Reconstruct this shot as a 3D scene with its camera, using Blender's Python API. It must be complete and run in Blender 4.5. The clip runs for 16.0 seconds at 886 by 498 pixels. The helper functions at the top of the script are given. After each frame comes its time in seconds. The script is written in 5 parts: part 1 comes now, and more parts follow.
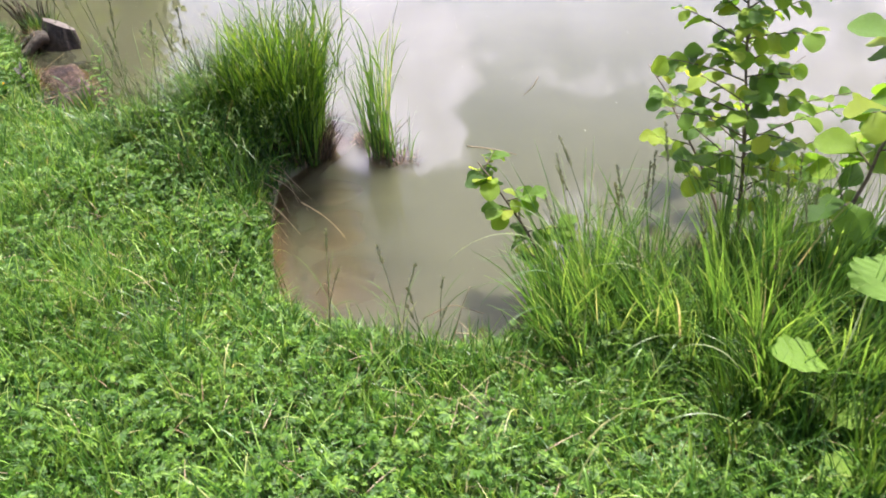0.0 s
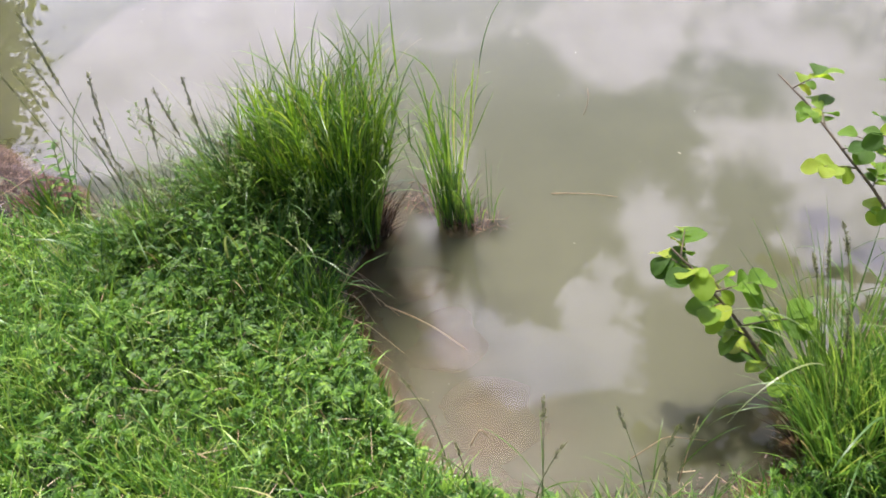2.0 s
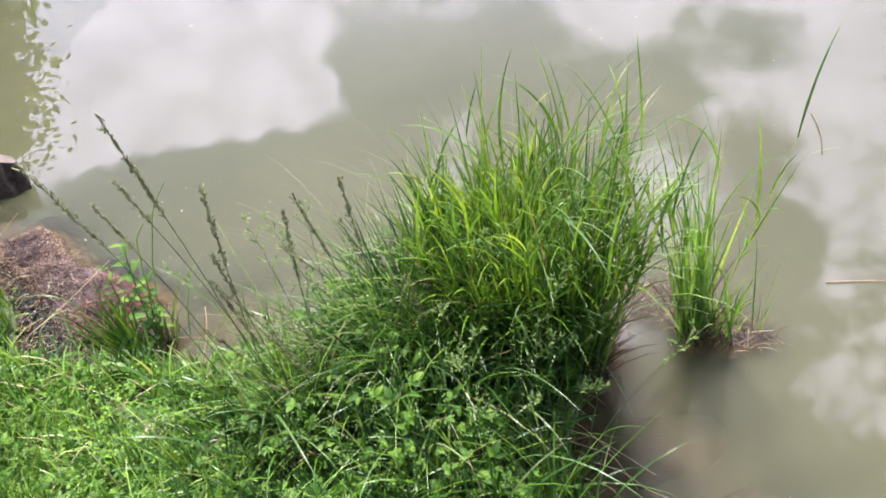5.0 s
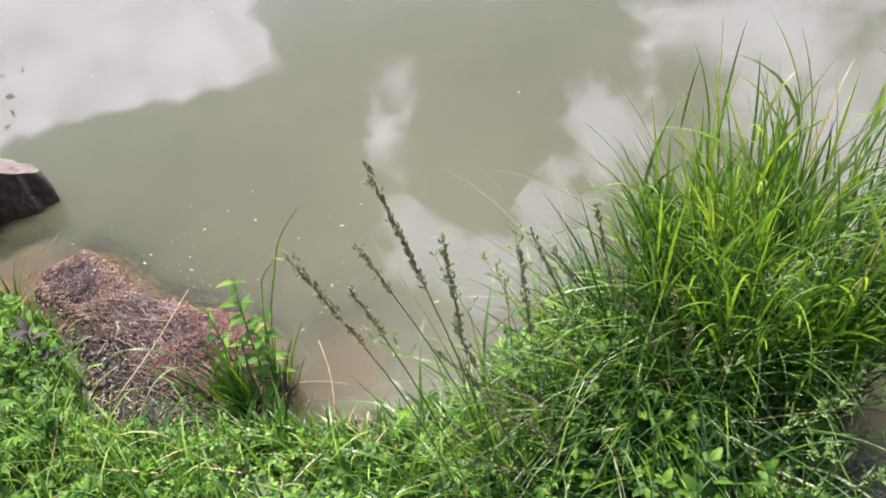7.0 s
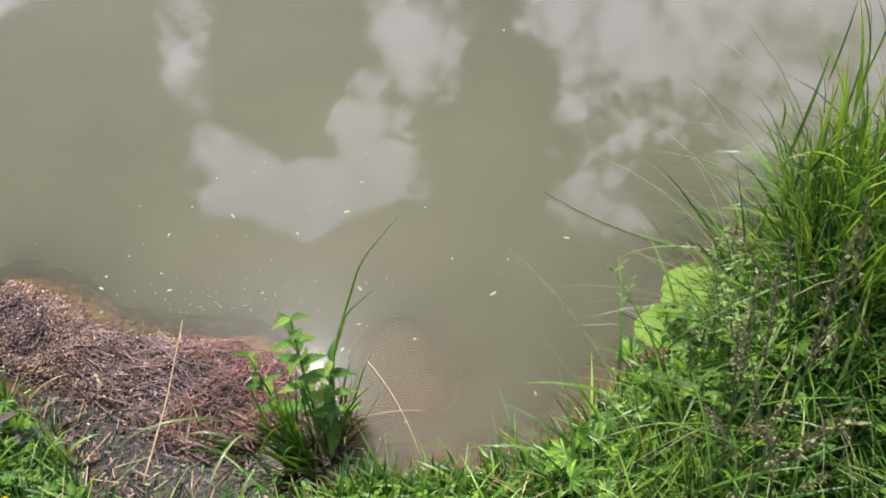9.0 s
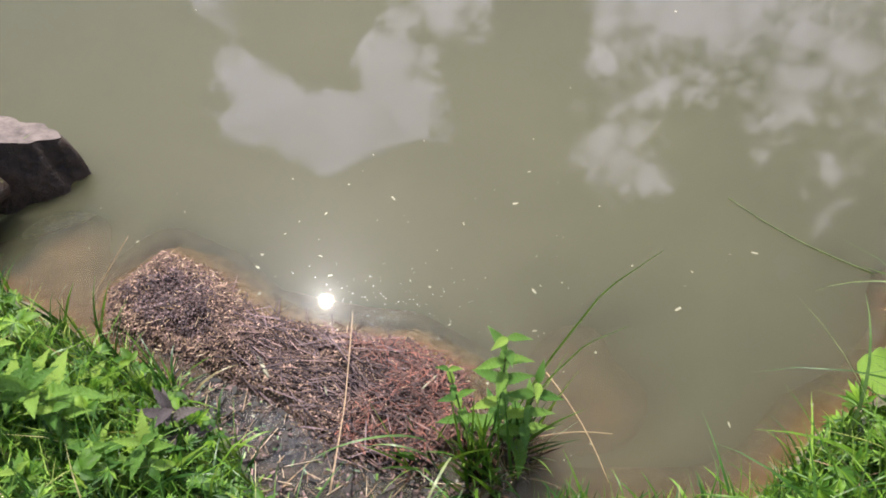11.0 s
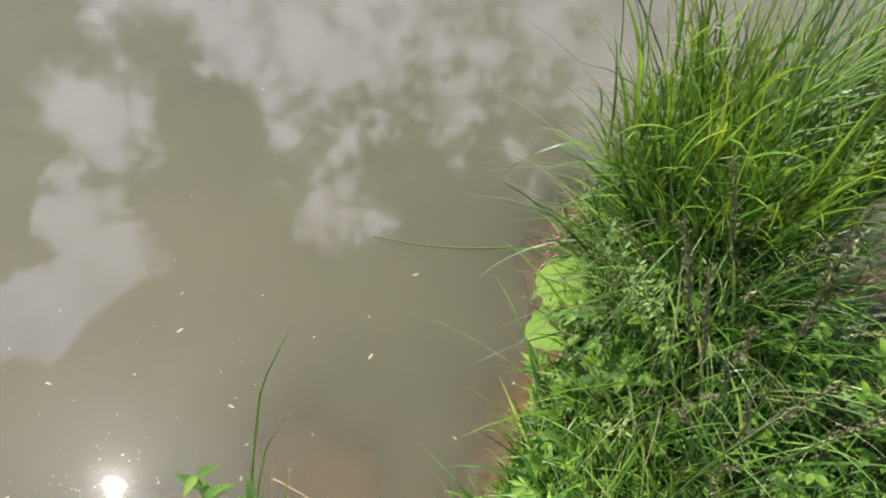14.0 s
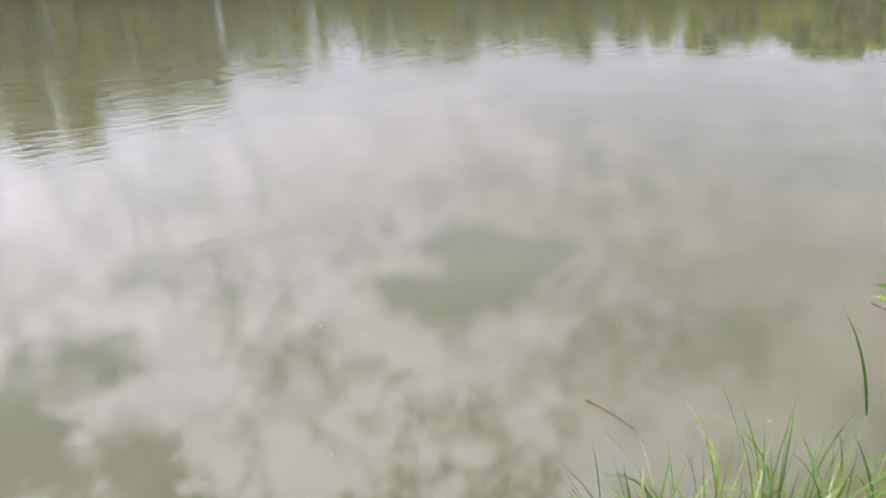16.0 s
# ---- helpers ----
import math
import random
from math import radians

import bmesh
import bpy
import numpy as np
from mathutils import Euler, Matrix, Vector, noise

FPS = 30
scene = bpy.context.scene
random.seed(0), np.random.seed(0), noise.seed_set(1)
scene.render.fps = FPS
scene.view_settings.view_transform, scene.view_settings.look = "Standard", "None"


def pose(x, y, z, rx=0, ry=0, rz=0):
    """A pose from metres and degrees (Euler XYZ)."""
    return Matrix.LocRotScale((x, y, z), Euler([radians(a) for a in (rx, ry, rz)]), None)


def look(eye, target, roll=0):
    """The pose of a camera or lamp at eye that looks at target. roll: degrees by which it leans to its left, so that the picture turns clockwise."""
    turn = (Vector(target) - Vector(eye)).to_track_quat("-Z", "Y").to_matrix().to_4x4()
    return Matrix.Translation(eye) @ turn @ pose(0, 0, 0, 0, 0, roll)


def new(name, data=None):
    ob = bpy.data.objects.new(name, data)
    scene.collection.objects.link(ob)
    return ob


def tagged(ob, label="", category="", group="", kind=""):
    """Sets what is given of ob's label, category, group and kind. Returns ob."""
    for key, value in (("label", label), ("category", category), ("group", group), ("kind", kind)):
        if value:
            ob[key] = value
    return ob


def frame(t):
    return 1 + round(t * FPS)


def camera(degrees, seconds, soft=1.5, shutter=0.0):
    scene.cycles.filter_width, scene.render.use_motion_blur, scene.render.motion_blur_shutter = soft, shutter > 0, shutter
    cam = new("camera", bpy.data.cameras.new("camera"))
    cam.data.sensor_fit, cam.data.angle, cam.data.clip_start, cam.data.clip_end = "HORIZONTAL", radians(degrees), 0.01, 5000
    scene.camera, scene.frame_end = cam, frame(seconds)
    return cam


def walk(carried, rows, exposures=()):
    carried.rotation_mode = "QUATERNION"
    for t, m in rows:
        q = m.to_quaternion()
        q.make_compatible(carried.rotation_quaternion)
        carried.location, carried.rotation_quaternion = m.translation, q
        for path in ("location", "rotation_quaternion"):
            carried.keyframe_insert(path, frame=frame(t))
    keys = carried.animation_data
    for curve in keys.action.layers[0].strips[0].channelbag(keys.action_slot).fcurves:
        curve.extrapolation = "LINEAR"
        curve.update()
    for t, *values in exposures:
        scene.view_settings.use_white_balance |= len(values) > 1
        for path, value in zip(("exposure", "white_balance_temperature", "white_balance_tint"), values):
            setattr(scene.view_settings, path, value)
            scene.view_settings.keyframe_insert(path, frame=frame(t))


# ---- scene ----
cam = camera(59.4, 16.0, soft=1.8, shutter=0.14)
PATH = [
    (0, (3.817, 0.449, 2.042), (3.139, 1.897, 0.841), -4.2),
    (0.5, (3.454, 0.674, 2.035), (2.802, 2.12, 0.817), -4.4),
    (1, (3.277, 0.77, 2.037), (2.578, 2.19, 0.814), -5.5),
    (1.5, (3.027, 0.927, 2.035), (2.496, 2.398, 0.787), -3.9),
    (2, (2.674, 1.042, 2.036), (2.269, 2.52, 0.75), -7.1),
    (2.5, (2.475, 1.141, 1.963), (2.102, 2.564, 0.607), -4.3),
    (3, (2.254, 1.386, 1.906), (1.859, 2.787, 0.535), -7.3),
    (3.2, (2.167, 1.48, 1.904), (1.789, 2.879, 0.527), -8.1),
    (5.3, (1.719, 1.978, 1.853), (1.286, 3.412, 0.528), -11.1),
    (5.5, (1.655, 1.987, 1.854), (1.213, 3.43, 0.541), -10.5),
    (6, (1.498, 2.094, 1.822), (1.082, 3.484, 0.446), -10.0),
    (6.5, (1.239, 2.259, 1.809), (0.936, 3.597, 0.354), -10.5),
    (7, (1.11, 2.308, 1.789), (0.815, 3.653, 0.338), -11.7),
    (7.5, (0.881, 2.358, 1.792), (0.779, 3.683, 0.297), -9.7),
    (8, (0.653, 2.425, 1.768), (0.658, 3.718, 0.242), -8.6),
    (8.5, (0.556, 2.512, 1.732), (0.618, 3.751, 0.164), -6.6),
    (9, (0.502, 2.708, 1.689), (0.632, 3.869, 0.066), -3.9),
    (9.5, (0.46, 2.797, 1.694), (0.577, 3.895, 0.027), -2.7),
    (10, (0.326, 2.92, 1.685), (0.422, 3.961, -0.02), -2.2),
    (10.2, (0.216, 2.931, 1.685), (0.277, 4.002, -0.003), -2.0),
    (12.3, (0.091, 2.977, 1.629), (0.209, 3.965, -0.105), 1.2),
    (12.5, (0.096, 2.973, 1.635), (0.226, 3.991, -0.082), 1.1),
    (13, (0.135, 2.97, 1.664), (0.392, 4.024, -0.016), 1.9),
    (13.5, (0.252, 2.955, 1.659), (0.748, 3.992, 0.022), 0.5),
    (14, (0.334, 2.902, 1.681), (1.043, 3.867, 0.078), 0.3),
    (14.5, (0.357, 2.875, 1.704), (1.169, 3.796, 0.125), 1.2),
    (15, (0.377, 2.866, 1.747), (1.26, 3.798, 0.213), 1.8),
    (15.5, (0.39, 2.885, 1.822), (1.336, 3.931, 0.703), 0.4),
    (16.0, (0.428, 2.926, 1.921), (1.441, 4.22, 1.186), -1.7),
]
walk(cam, [(t, look(eye, aim, roll)) for t, eye, aim, roll in PATH],
     [(0.0, 1.51, 6380, 10), (0.5, 1.48, 6380, 10), (1.5, 1.39, 6380, 10), (3.0, 1.11, 6380, 11), (5.5, 1.59, 6180, 11), (7.0, 1.41, 6230, 11), (7.7, 1.36, 6280, 11), (8.5, 1.11, 6330, 11),
      (10.0, 1.11, 6330, 12), (12.5, 1.07, 6330, 12), (14.5, 1.08, 6430, 11), (15.5, 1.18, 6430, 10), (16.0, 1.22, 6430, 7)])

# ---- world, sun ----
SUN = Vector((-0.117, 0.473, 0.874))
world = bpy.data.worlds.new("sky")
scene.world = world
world.use_nodes = True


def sky_nodes():
    nt = world.node_tree
    nt.nodes.clear()
    N, L = nt.nodes.new, nt.links.new

    def math_(op, a, b=None, c=None, clamp=False):
        n = N("ShaderNodeMath")
        n.operation, n.use_clamp = op, clamp
        for i, v in enumerate((a, b, c)):
            if v is None:
                continue
            if isinstance(v, (int, float)):
                n.inputs[i].default_value = v
            else:
                L(v, n.inputs[i])
        return n.outputs[0]

    out = N("ShaderNodeOutputWorld")
    bg = N("ShaderNodeBackground")
    L(bg.outputs[0], out.inputs[0])
    sky = N("ShaderNodeTexSky")
    sky.sky_type, sky.sun_disc = "NISHITA", False
    sky.sun_elevation, sky.sun_rotation = radians(60.9), radians(-13.9)
    sky.air_density, sky.dust_density, sky.ozone_density = 1.0, 2.0, 1.0
    tc = N("ShaderNodeTexCoord")
    sep = N("ShaderNodeSeparateXYZ")
    L(tc.outputs["Generated"], sep.inputs[0])
    z = math_("MAXIMUM", sep.outputs[2], 0.04)
    px, py = math_("DIVIDE", sep.outputs[0], z), math_("DIVIDE", sep.outputs[1], z)
    p = N("ShaderNodeCombineXYZ")
    L(px, p.inputs[0]), L(py, p.inputs[1])
    # ragged cloud edges: the layer's plane is warped by noise
    warp = N("ShaderNodeTexNoise")
    warp.inputs["Scale"].default_value, warp.inputs["Detail"].default_value = 8.0, 6.0
    warp.inputs["Roughness"].default_value = 0.6
    L(tc.outputs["Generated"], warp.inputs["Vector"])
    sub = N("ShaderNodeVectorMath")
    sub.operation = "SUBTRACT"
    L(warp.outputs["Color"], sub.inputs[0])
    sub.inputs[1].default_value = (0.5, 0.5, 0.5)
    wp = N("ShaderNodeVectorMath")
    wp.operation = "MULTIPLY_ADD"
    L(sub.outputs[0], wp.inputs[0])
    wp.inputs[1].default_value = (0.09, 0.09, 0.0)
    fine = N("ShaderNodeTexNoise")
    fine.inputs["Scale"].default_value, fine.inputs["Detail"].default_value = 26.0, 6.0
    fine.inputs["Roughness"].default_value = 0.65
    L(tc.outputs["Generated"], fine.inputs["Vector"])
    fs = N("ShaderNodeVectorMath")
    fs.operation = "MULTIPLY_ADD"
    L(fine.outputs["Color"], fs.inputs[0])
    fs.inputs[1].default_value, fs.inputs[2].default_value = (0.07, 0.07, 0.0), (-0.035, -0.035, 0.0)
    fa = N("ShaderNodeVectorMath")
    L(fs.outputs[0], fa.inputs[0]), L(p.outputs[0], fa.inputs[1])
    L(fa.outputs[0], wp.inputs[2])
    base = N("ShaderNodeTexNoise")
    base.inputs["Scale"].default_value, base.inputs["Detail"].default_value = 20.0, 10.0
    base.inputs["Roughness"].default_value = 0.62
    L(tc.outputs["Generated"], base.inputs["Vector"])
    ln = N("ShaderNodeVectorMath")
    ln.operation = "LENGTH"
    L(p.outputs[0], ln.inputs[0])
    # far layers are seen edge-on and look smoother
    ragged = N("ShaderNodeMapRange")
    ragged.inputs["From Min"].default_value, ragged.inputs["From Max"].default_value = 1.05, 1.55
    ragged.inputs["To Min"].default_value, ragged.inputs["To Max"].default_value = 1.9, 0.75
    L(ln.outputs["Value"], ragged.inputs["Value"])
    dens = math_("MULTIPLY", math_("SUBTRACT", base.outputs["Fac"], 0.5), ragged.outputs[0])
    # cumulus heaps: place in the layer's plane, radii, weight
    for cx, cy, rx, ry, w in CLOUDS:
        m = N("ShaderNodeVectorMath")
        m.operation = "MULTIPLY_ADD"
        L(wp.outputs[0], m.inputs[0])
        m.inputs[1].default_value = (1 / rx, 1 / ry, 0)
        m.inputs[2].default_value = (-cx / rx, -cy / ry, 0)
        d = N("ShaderNodeVectorMath")
        d.operation = "DOT_PRODUCT"
        L(m.outputs[0], d.inputs[0]), L(m.outputs[0], d.inputs[1])
        e = math_("EXPONENT", math_("MULTIPLY", d.outputs["Value"], -1.0))
        dens = math_("MULTIPLY_ADD", e, w, dens)
    mask = N("ShaderNodeMapRange")
    mask.interpolation_type = "SMOOTHSTEP"
    mask.inputs["From Min"].default_value, mask.inputs["From Max"].default_value = 0.32, 0.78
    L(dens, mask.inputs["Value"])
    # towards the horizon the layers close up into bright haze
    hz = N("ShaderNodeMapRange")
    hz.interpolation_type = "SMOOTHSTEP"
    hz.inputs["From Min"].default_value, hz.inputs["From Max"].default_value = 1.6, 2.7
    L(ln.outputs["Value"], hz.inputs["Value"])
    cover = math_("MAXIMUM", mask.outputs[0], math_("MULTIPLY", hz.outputs[0], 0.62))
    shade = N("ShaderNodeMapRange")
    shade.inputs["From Min"].default_value, shade.inputs["From Max"].default_value = 0.35, 0.7
    shade.inputs["To Min"].default_value, shade.inputs["To Max"].default_value = 0.75, 1.05
    L(base.outputs["Fac"], shade.inputs["Value"])
    # clouds near the sun shine brightest
    near = N("ShaderNodeVectorMath")
    near.operation = "DOT_PRODUCT"
    L(tc.outputs["Generated"], near.inputs[0])
    near.inputs[1].default_value = SUN
    glow = N("ShaderNodeMapRange")
    glow.interpolation_type = "SMOOTHSTEP"
    glow.inputs["From Min"].default_value, glow.inputs["From Max"].default_value = 0.42, 1.0
    glow.inputs["To Min"].default_value, glow.inputs["To Max"].default_value = 0.3, 1.0
    L(near.outputs["Value"], glow.inputs["Value"])
    cl = N("ShaderNodeVectorMath")
    cl.operation = "SCALE"
    cl.inputs[0].default_value = CLOUD_LIGHT
    # distant clouds are veiled by the air
    veil = N("ShaderNodeMapRange")
    veil.inputs["From Min"].default_value, veil.inputs["From Max"].default_value = 1.1, 2.3
    veil.inputs["To Min"].default_value, veil.inputs["To Max"].default_value = 1.0, 0.6
    L(ln.outputs["Value"], veil.inputs["Value"])
    L(math_("MULTIPLY", math_("MULTIPLY", shade.outputs[0], glow.outputs[0]), veil.outputs[0]), cl.inputs["Scale"])
    sk = N("ShaderNodeVectorMath")
    sk.operation = "SCALE"
    sk.inputs["Scale"].default_value = SKY_LIGHT
    L(sky.outputs[0], sk.inputs[0])
    mix = N("ShaderNodeMix")
    mix.data_type = "VECTOR"
    L(cover, mix.inputs["Factor"])
    L(sk.outputs[0], mix.inputs[4]), L(cl.outputs[0], mix.inputs[5])
    L(mix.outputs[1], bg.inputs["Color"])
    bg.inputs["Strength"].default_value = 1.0


SKY_LIGHT = 0.125
CLOUD_LIGHT = (5.0, 4.6, 5.7)
WEST_BANK = [(-1.43, 1.73, 0.21, 0.7, 1.3), (-1.28, 2.16, 0.39, 0.52, 1.3), (-1.26, 1.53, 0.7, 0.14, 1.3), (-0.97, 1.81, 0.16, 0.25, 1.3),
             (-0.8, 1.67, 0.15, 0.11, 1.3), (-0.56, 1.96, 0.19, 0.29, 0.35), (-0.51, 1.73, 0.22, 0.13, -1.2), (-0.48, 0.73, 0.7, 0.7, -1.2),
             (-0.34, 1.2, 0.1, 0.36, 1.25), (-0.24, 0.96, 0.09, 0.15, 1.3), (-0.19, 1.74, 0.09, 0.07, 0.4), (-0.12, 0.86, 0.11, 0.13, 1.3),
             (-0.04, 0.87, 0.16, 0.07, 1.3), (-0.02, 1.01, 0.06, 0.11, 1.3), (0.02, 2.13, 0.14, 0.3, 1.3), (0.09, 1.19, 0.11, 0.23, 1.3),
             (0.13, 1.58, 0.13, 0.05, -0.33), (0.16, 2.33, 0.7, 0.53, 0.76)]
HEAP = [(0.17, 2.43, 0.34, 0.22, -0.17), (0.18, 2.08, 0.05, 0.22, -0.38), (0.21, 1.58, 0.05, 0.39, 0.31), (0.22, 2.08, 0.18, 0.05, 0.14),
        (0.28, 1.52, 0.06, 0.15, 0.4), (0.32, 0.74, 0.11, 0.09, 0.8), (0.34, 3.28, 0.7, 0.63, 0.61), (0.36, 1.61, 0.09, 0.08, 0.35),
        (0.36, 0.92, 0.09, 0.23, 0.65), (0.39, 1.28, 0.07, 0.24, 0.49), (0.39, 1.99, 0.06, 0.05, 0.29), (0.42, 1.16, 0.05, 0.05, -0.19),
        (0.48, 0.52, 0.1, 0.05, 0.38), (0.5, 1.06, 0.11, 0.21, 0.47), (0.5, 1.48, 0.1, 0.39, 0.37), (0.51, 1.47, 0.42, 0.22, 0.3),
        (0.54, 1.97, 0.1, 0.17, 0.25), (0.65, 0.63, 0.11, 0.69, 0.34)]
NEAR_HEAP = [(0.65, 1.75, 0.32, 0.16, 0.34), (0.74, 1.12, 0.26, 0.32, 0.49), (0.85, 1.8, 0.2, 0.31, 0.18), (0.9, 0.63, 0.16, 0.42, 0.39),
             (0.96, 1.5, 0.15, 0.27, 0.48), (1.08, 2.25, 0.41, 0.33, 0.35), (1.09, 1.79, 0.1, 0.08, 0.22), (1.1, 1.94, 0.35, 0.15, 0.24),
             (1.1, 2.36, 0.35, 0.17, -0.09), (1.11, 1.19, 0.17, 0.21, 0.45), (1.15, 0.49, 0.35, 0.2, 0.44), (1.16, 0.81, 0.28, 0.22, 0.57),
             (1.24, 1.72, 0.1, 0.17, 0.45), (1.27, 3.52, 0.7, 0.21, 0.27), (1.39, 2.93, 0.7, 0.7, 0.61), (1.47, 1.19, 0.28, 0.32, 0.55),
             (1.48, 1.95, 0.33, 0.46, 0.29), (1.54, 0.59, 0.33, 0.18, 0.47)]
EAST_BANK = [(1.58, 3.24, 0.61, 0.17, 0.07), (1.61, 1.23, 0.57, 0.08, 0.17), (1.65, 1.78, 0.08, 0.13, 0.21), (1.65, 1.37, 0.09, 0.07, 0.25),
             (1.69, 1.65, 0.05, 0.07, 0.2), (1.79, 1.53, 0.11, 0.32, 0.27), (1.79, 0.63, 0.23, 0.55, 0.3), (1.89, 1.94, 0.37, 0.29, 0.26),
             (1.9, 2.35, 0.47, 0.41, 0.27), (1.98, 3.1, 0.4, 0.48, 0.13), (1.98, 1.47, 0.23, 0.34, 0.37), (2.04, 0.82, 0.3, 0.28, 0.35),
             (2.28, 3.48, 0.7, 0.22, 0.18), (2.36, 1.6, 0.4, 0.43, 0.2), (2.51, 0.97, 0.55, 0.67, 0.65), (2.64, 3.14, 0.7, 0.7, 0.61),
             (2.64, 2.13, 0.65, 0.65, 0.54)]
CLOUDS = WEST_BANK + HEAP + NEAR_HEAP + EAST_BANK
sky_nodes()
sun = new("sun", bpy.data.lights.new("sun", "SUN"))
sun.data.energy, sun.data.angle, sun.data.color = 5.0, radians(0.53), (1.0, 0.95, 0.86)
sun.matrix_world = look(SUN * 60, (0, 0, 0))

rng = np.random.default_rng(7)


# ---- materials ----
def nodes_of(name):
    m = bpy.data.materials.new(name)
    m.use_nodes = True
    nt = m.node_tree
    nt.nodes.clear()
    out = nt.nodes.new("ShaderNodeOutputMaterial")
    b = nt.nodes.new("ShaderNodeBsdfPrincipled")
    nt.links.new(b.outputs[0], out.inputs[0])
    return m, nt, b, out


def ramp(nt, src, stops):
    r = nt.nodes.new("ShaderNodeValToRGB")
    el = r.color_ramp.elements
    while len(el) < len(stops):
        el.new(0.5)
    for e, (at, c) in zip(el, stops):
        e.position, e.color = at, (*c, 1)
    nt.links.new(src, r.inputs[0])
    return r.outputs[0]


def noise_tex(nt, scale, detail=4.0, rough=0.55, coord="Object"):
    tc = nt.nodes.new("ShaderNodeTexCoord")
    n = nt.nodes.new("ShaderNodeTexNoise")
    n.inputs["Scale"].default_value, n.inputs["Detail"].default_value, n.inputs["Roughness"].default_value = scale, detail, rough
    nt.links.new(tc.outputs[coord], n.inputs["Vector"])
    return n.outputs["Fac"]


def mix_rgb(nt, fac, a, b, blend="MIX"):
    m = nt.nodes.new("ShaderNodeMix")
    m.data_type, m.blend_type = "RGBA", blend
    for i, v in ((0, fac), (6, a), (7, b)):
        if isinstance(v, (int, float)):
            m.inputs[i].default_value = v
        elif isinstance(v, tuple):
            m.inputs[i].default_value = (*v, 1)
        else:
            nt.links.new(v, m.inputs[i])
    return m.outputs[2]


def bump(nt, b, height, strength=0.3, dist=0.01):
    n = nt.nodes.new("ShaderNodeBump")
    n.inputs["Strength"].default_value, n.inputs["Distance"].default_value = strength, dist
    nt.links.new(height, n.inputs["Height"])
    nt.links.new(n.outputs[0], b.inputs["Normal"])
    return n


def leaf_mat(name, stops, trans=0.4, rough=0.42, island=True, scale=60, patch=0.0, spec=0.3):
    """Living or dead leaf: colour varies leaf by leaf and along it, and light shines through."""
    m, nt, b, out = nodes_of(name)
    if island:
        g = nt.nodes.new("ShaderNodeNewGeometry").outputs["Random Per Island"]
    else:
        g = nt.nodes.new("ShaderNodeObjectInfo").outputs["Random"]
    c = ramp(nt, g, stops)
    n = noise_tex(nt, scale, 3)
    tone = ramp(nt, n, [(0.3, (0.74, 0.7, 0.9)), (0.7, (1.25, 1.2, 1.3))])
    c = mix_rgb(nt, 1.0, c, tone, "MULTIPLY")
    if patch:
        n2 = noise_tex(nt, patch, 3)
        tone2 = ramp(nt, n2, [(0.35, (0.7, 0.78, 0.6)), (0.65, (1.15, 1.1, 1.0))])
        c = mix_rgb(nt, 1.0, c, tone2, "MULTIPLY")
    nt.links.new(c, b.inputs["Base Color"])
    b.inputs["Roughness"].default_value = rough
    b.inputs["Specular IOR Level"].default_value = spec
    bump(nt, b, n, 0.5, 0.004)
    t = nt.nodes.new("ShaderNodeBsdfTranslucent")
    warm = mix_rgb(nt, 1.0, c, (1.2, 1.1, 0.75), "MULTIPLY")
    nt.links.new(warm, t.inputs["Color"])
    mx = nt.nodes.new("ShaderNodeMixShader")
    mx.inputs[0].default_value = trans
    nt.links.new(b.outputs[0], mx.inputs[1]), nt.links.new(t.outputs[0], mx.inputs[2])
    nt.links.new(mx.outputs[0], out.inputs[0])
    return m


def rough_mat(name, stops, scale, rough=0.85, bstr=0.5, bdist=0.01, island=False, detail=6.0, spec=0.3):
    m, nt, b, out = nodes_of(name)
    n = noise_tex(nt, scale, detail, 0.65)
    c = ramp(nt, n, stops)
    n2 = noise_tex(nt, scale * 0.17, 3)
    c = mix_rgb(nt, 1.0, c, ramp(nt, n2, [(0.3, (0.75, 0.75, 0.75)), (0.7, (1.2, 1.2, 1.2))]), "MULTIPLY")
    if island:
        g = nt.nodes.new("ShaderNodeNewGeometry").outputs["Random Per Island"]
        c = mix_rgb(nt, 1.0, c, ramp(nt, g, [(0.0, (0.2, 0.19, 0.19)), (0.5, (0.8, 0.77, 0.76)), (0.85, (1.5, 1.42, 1.38)), (1.0, (2.5, 2.35, 2.3))]), "MULTIPLY")
    nt.links.new(c, b.inputs["Base Color"])
    b.inputs["Roughness"].default_value = rough
    b.inputs["Specular IOR Level"].default_value = spec
    bump(nt, b, n, bstr, bdist)
    return m


GREENS = [(0.0, (0.025, 0.085, 0.012)), (0.4, (0.075, 0.18, 0.022)), (0.7, (0.17, 0.32, 0.04)), (0.93, (0.27, 0.4, 0.08)), (1.0, (0.4, 0.38, 0.17))]
M_LAWN = leaf_mat("lawn_blade", GREENS, 0.32, 0.36, patch=2.5, spec=0.36)
M_CLOVER = leaf_mat("clover_leaf", [(0.0, (0.022, 0.07, 0.007)), (0.5, (0.062, 0.15, 0.012)), (1.0, (0.15, 0.27, 0.024))], 0.32, 0.48, patch=6.0, spec=0.22)
M_HERB = leaf_mat("herb_leaf", [(0.0, (0.025, 0.076, 0.010)), (0.5, (0.072, 0.162, 0.017)), (1.0, (0.145, 0.255, 0.030))], 0.45, 0.5, patch=5.0, spec=0.2)
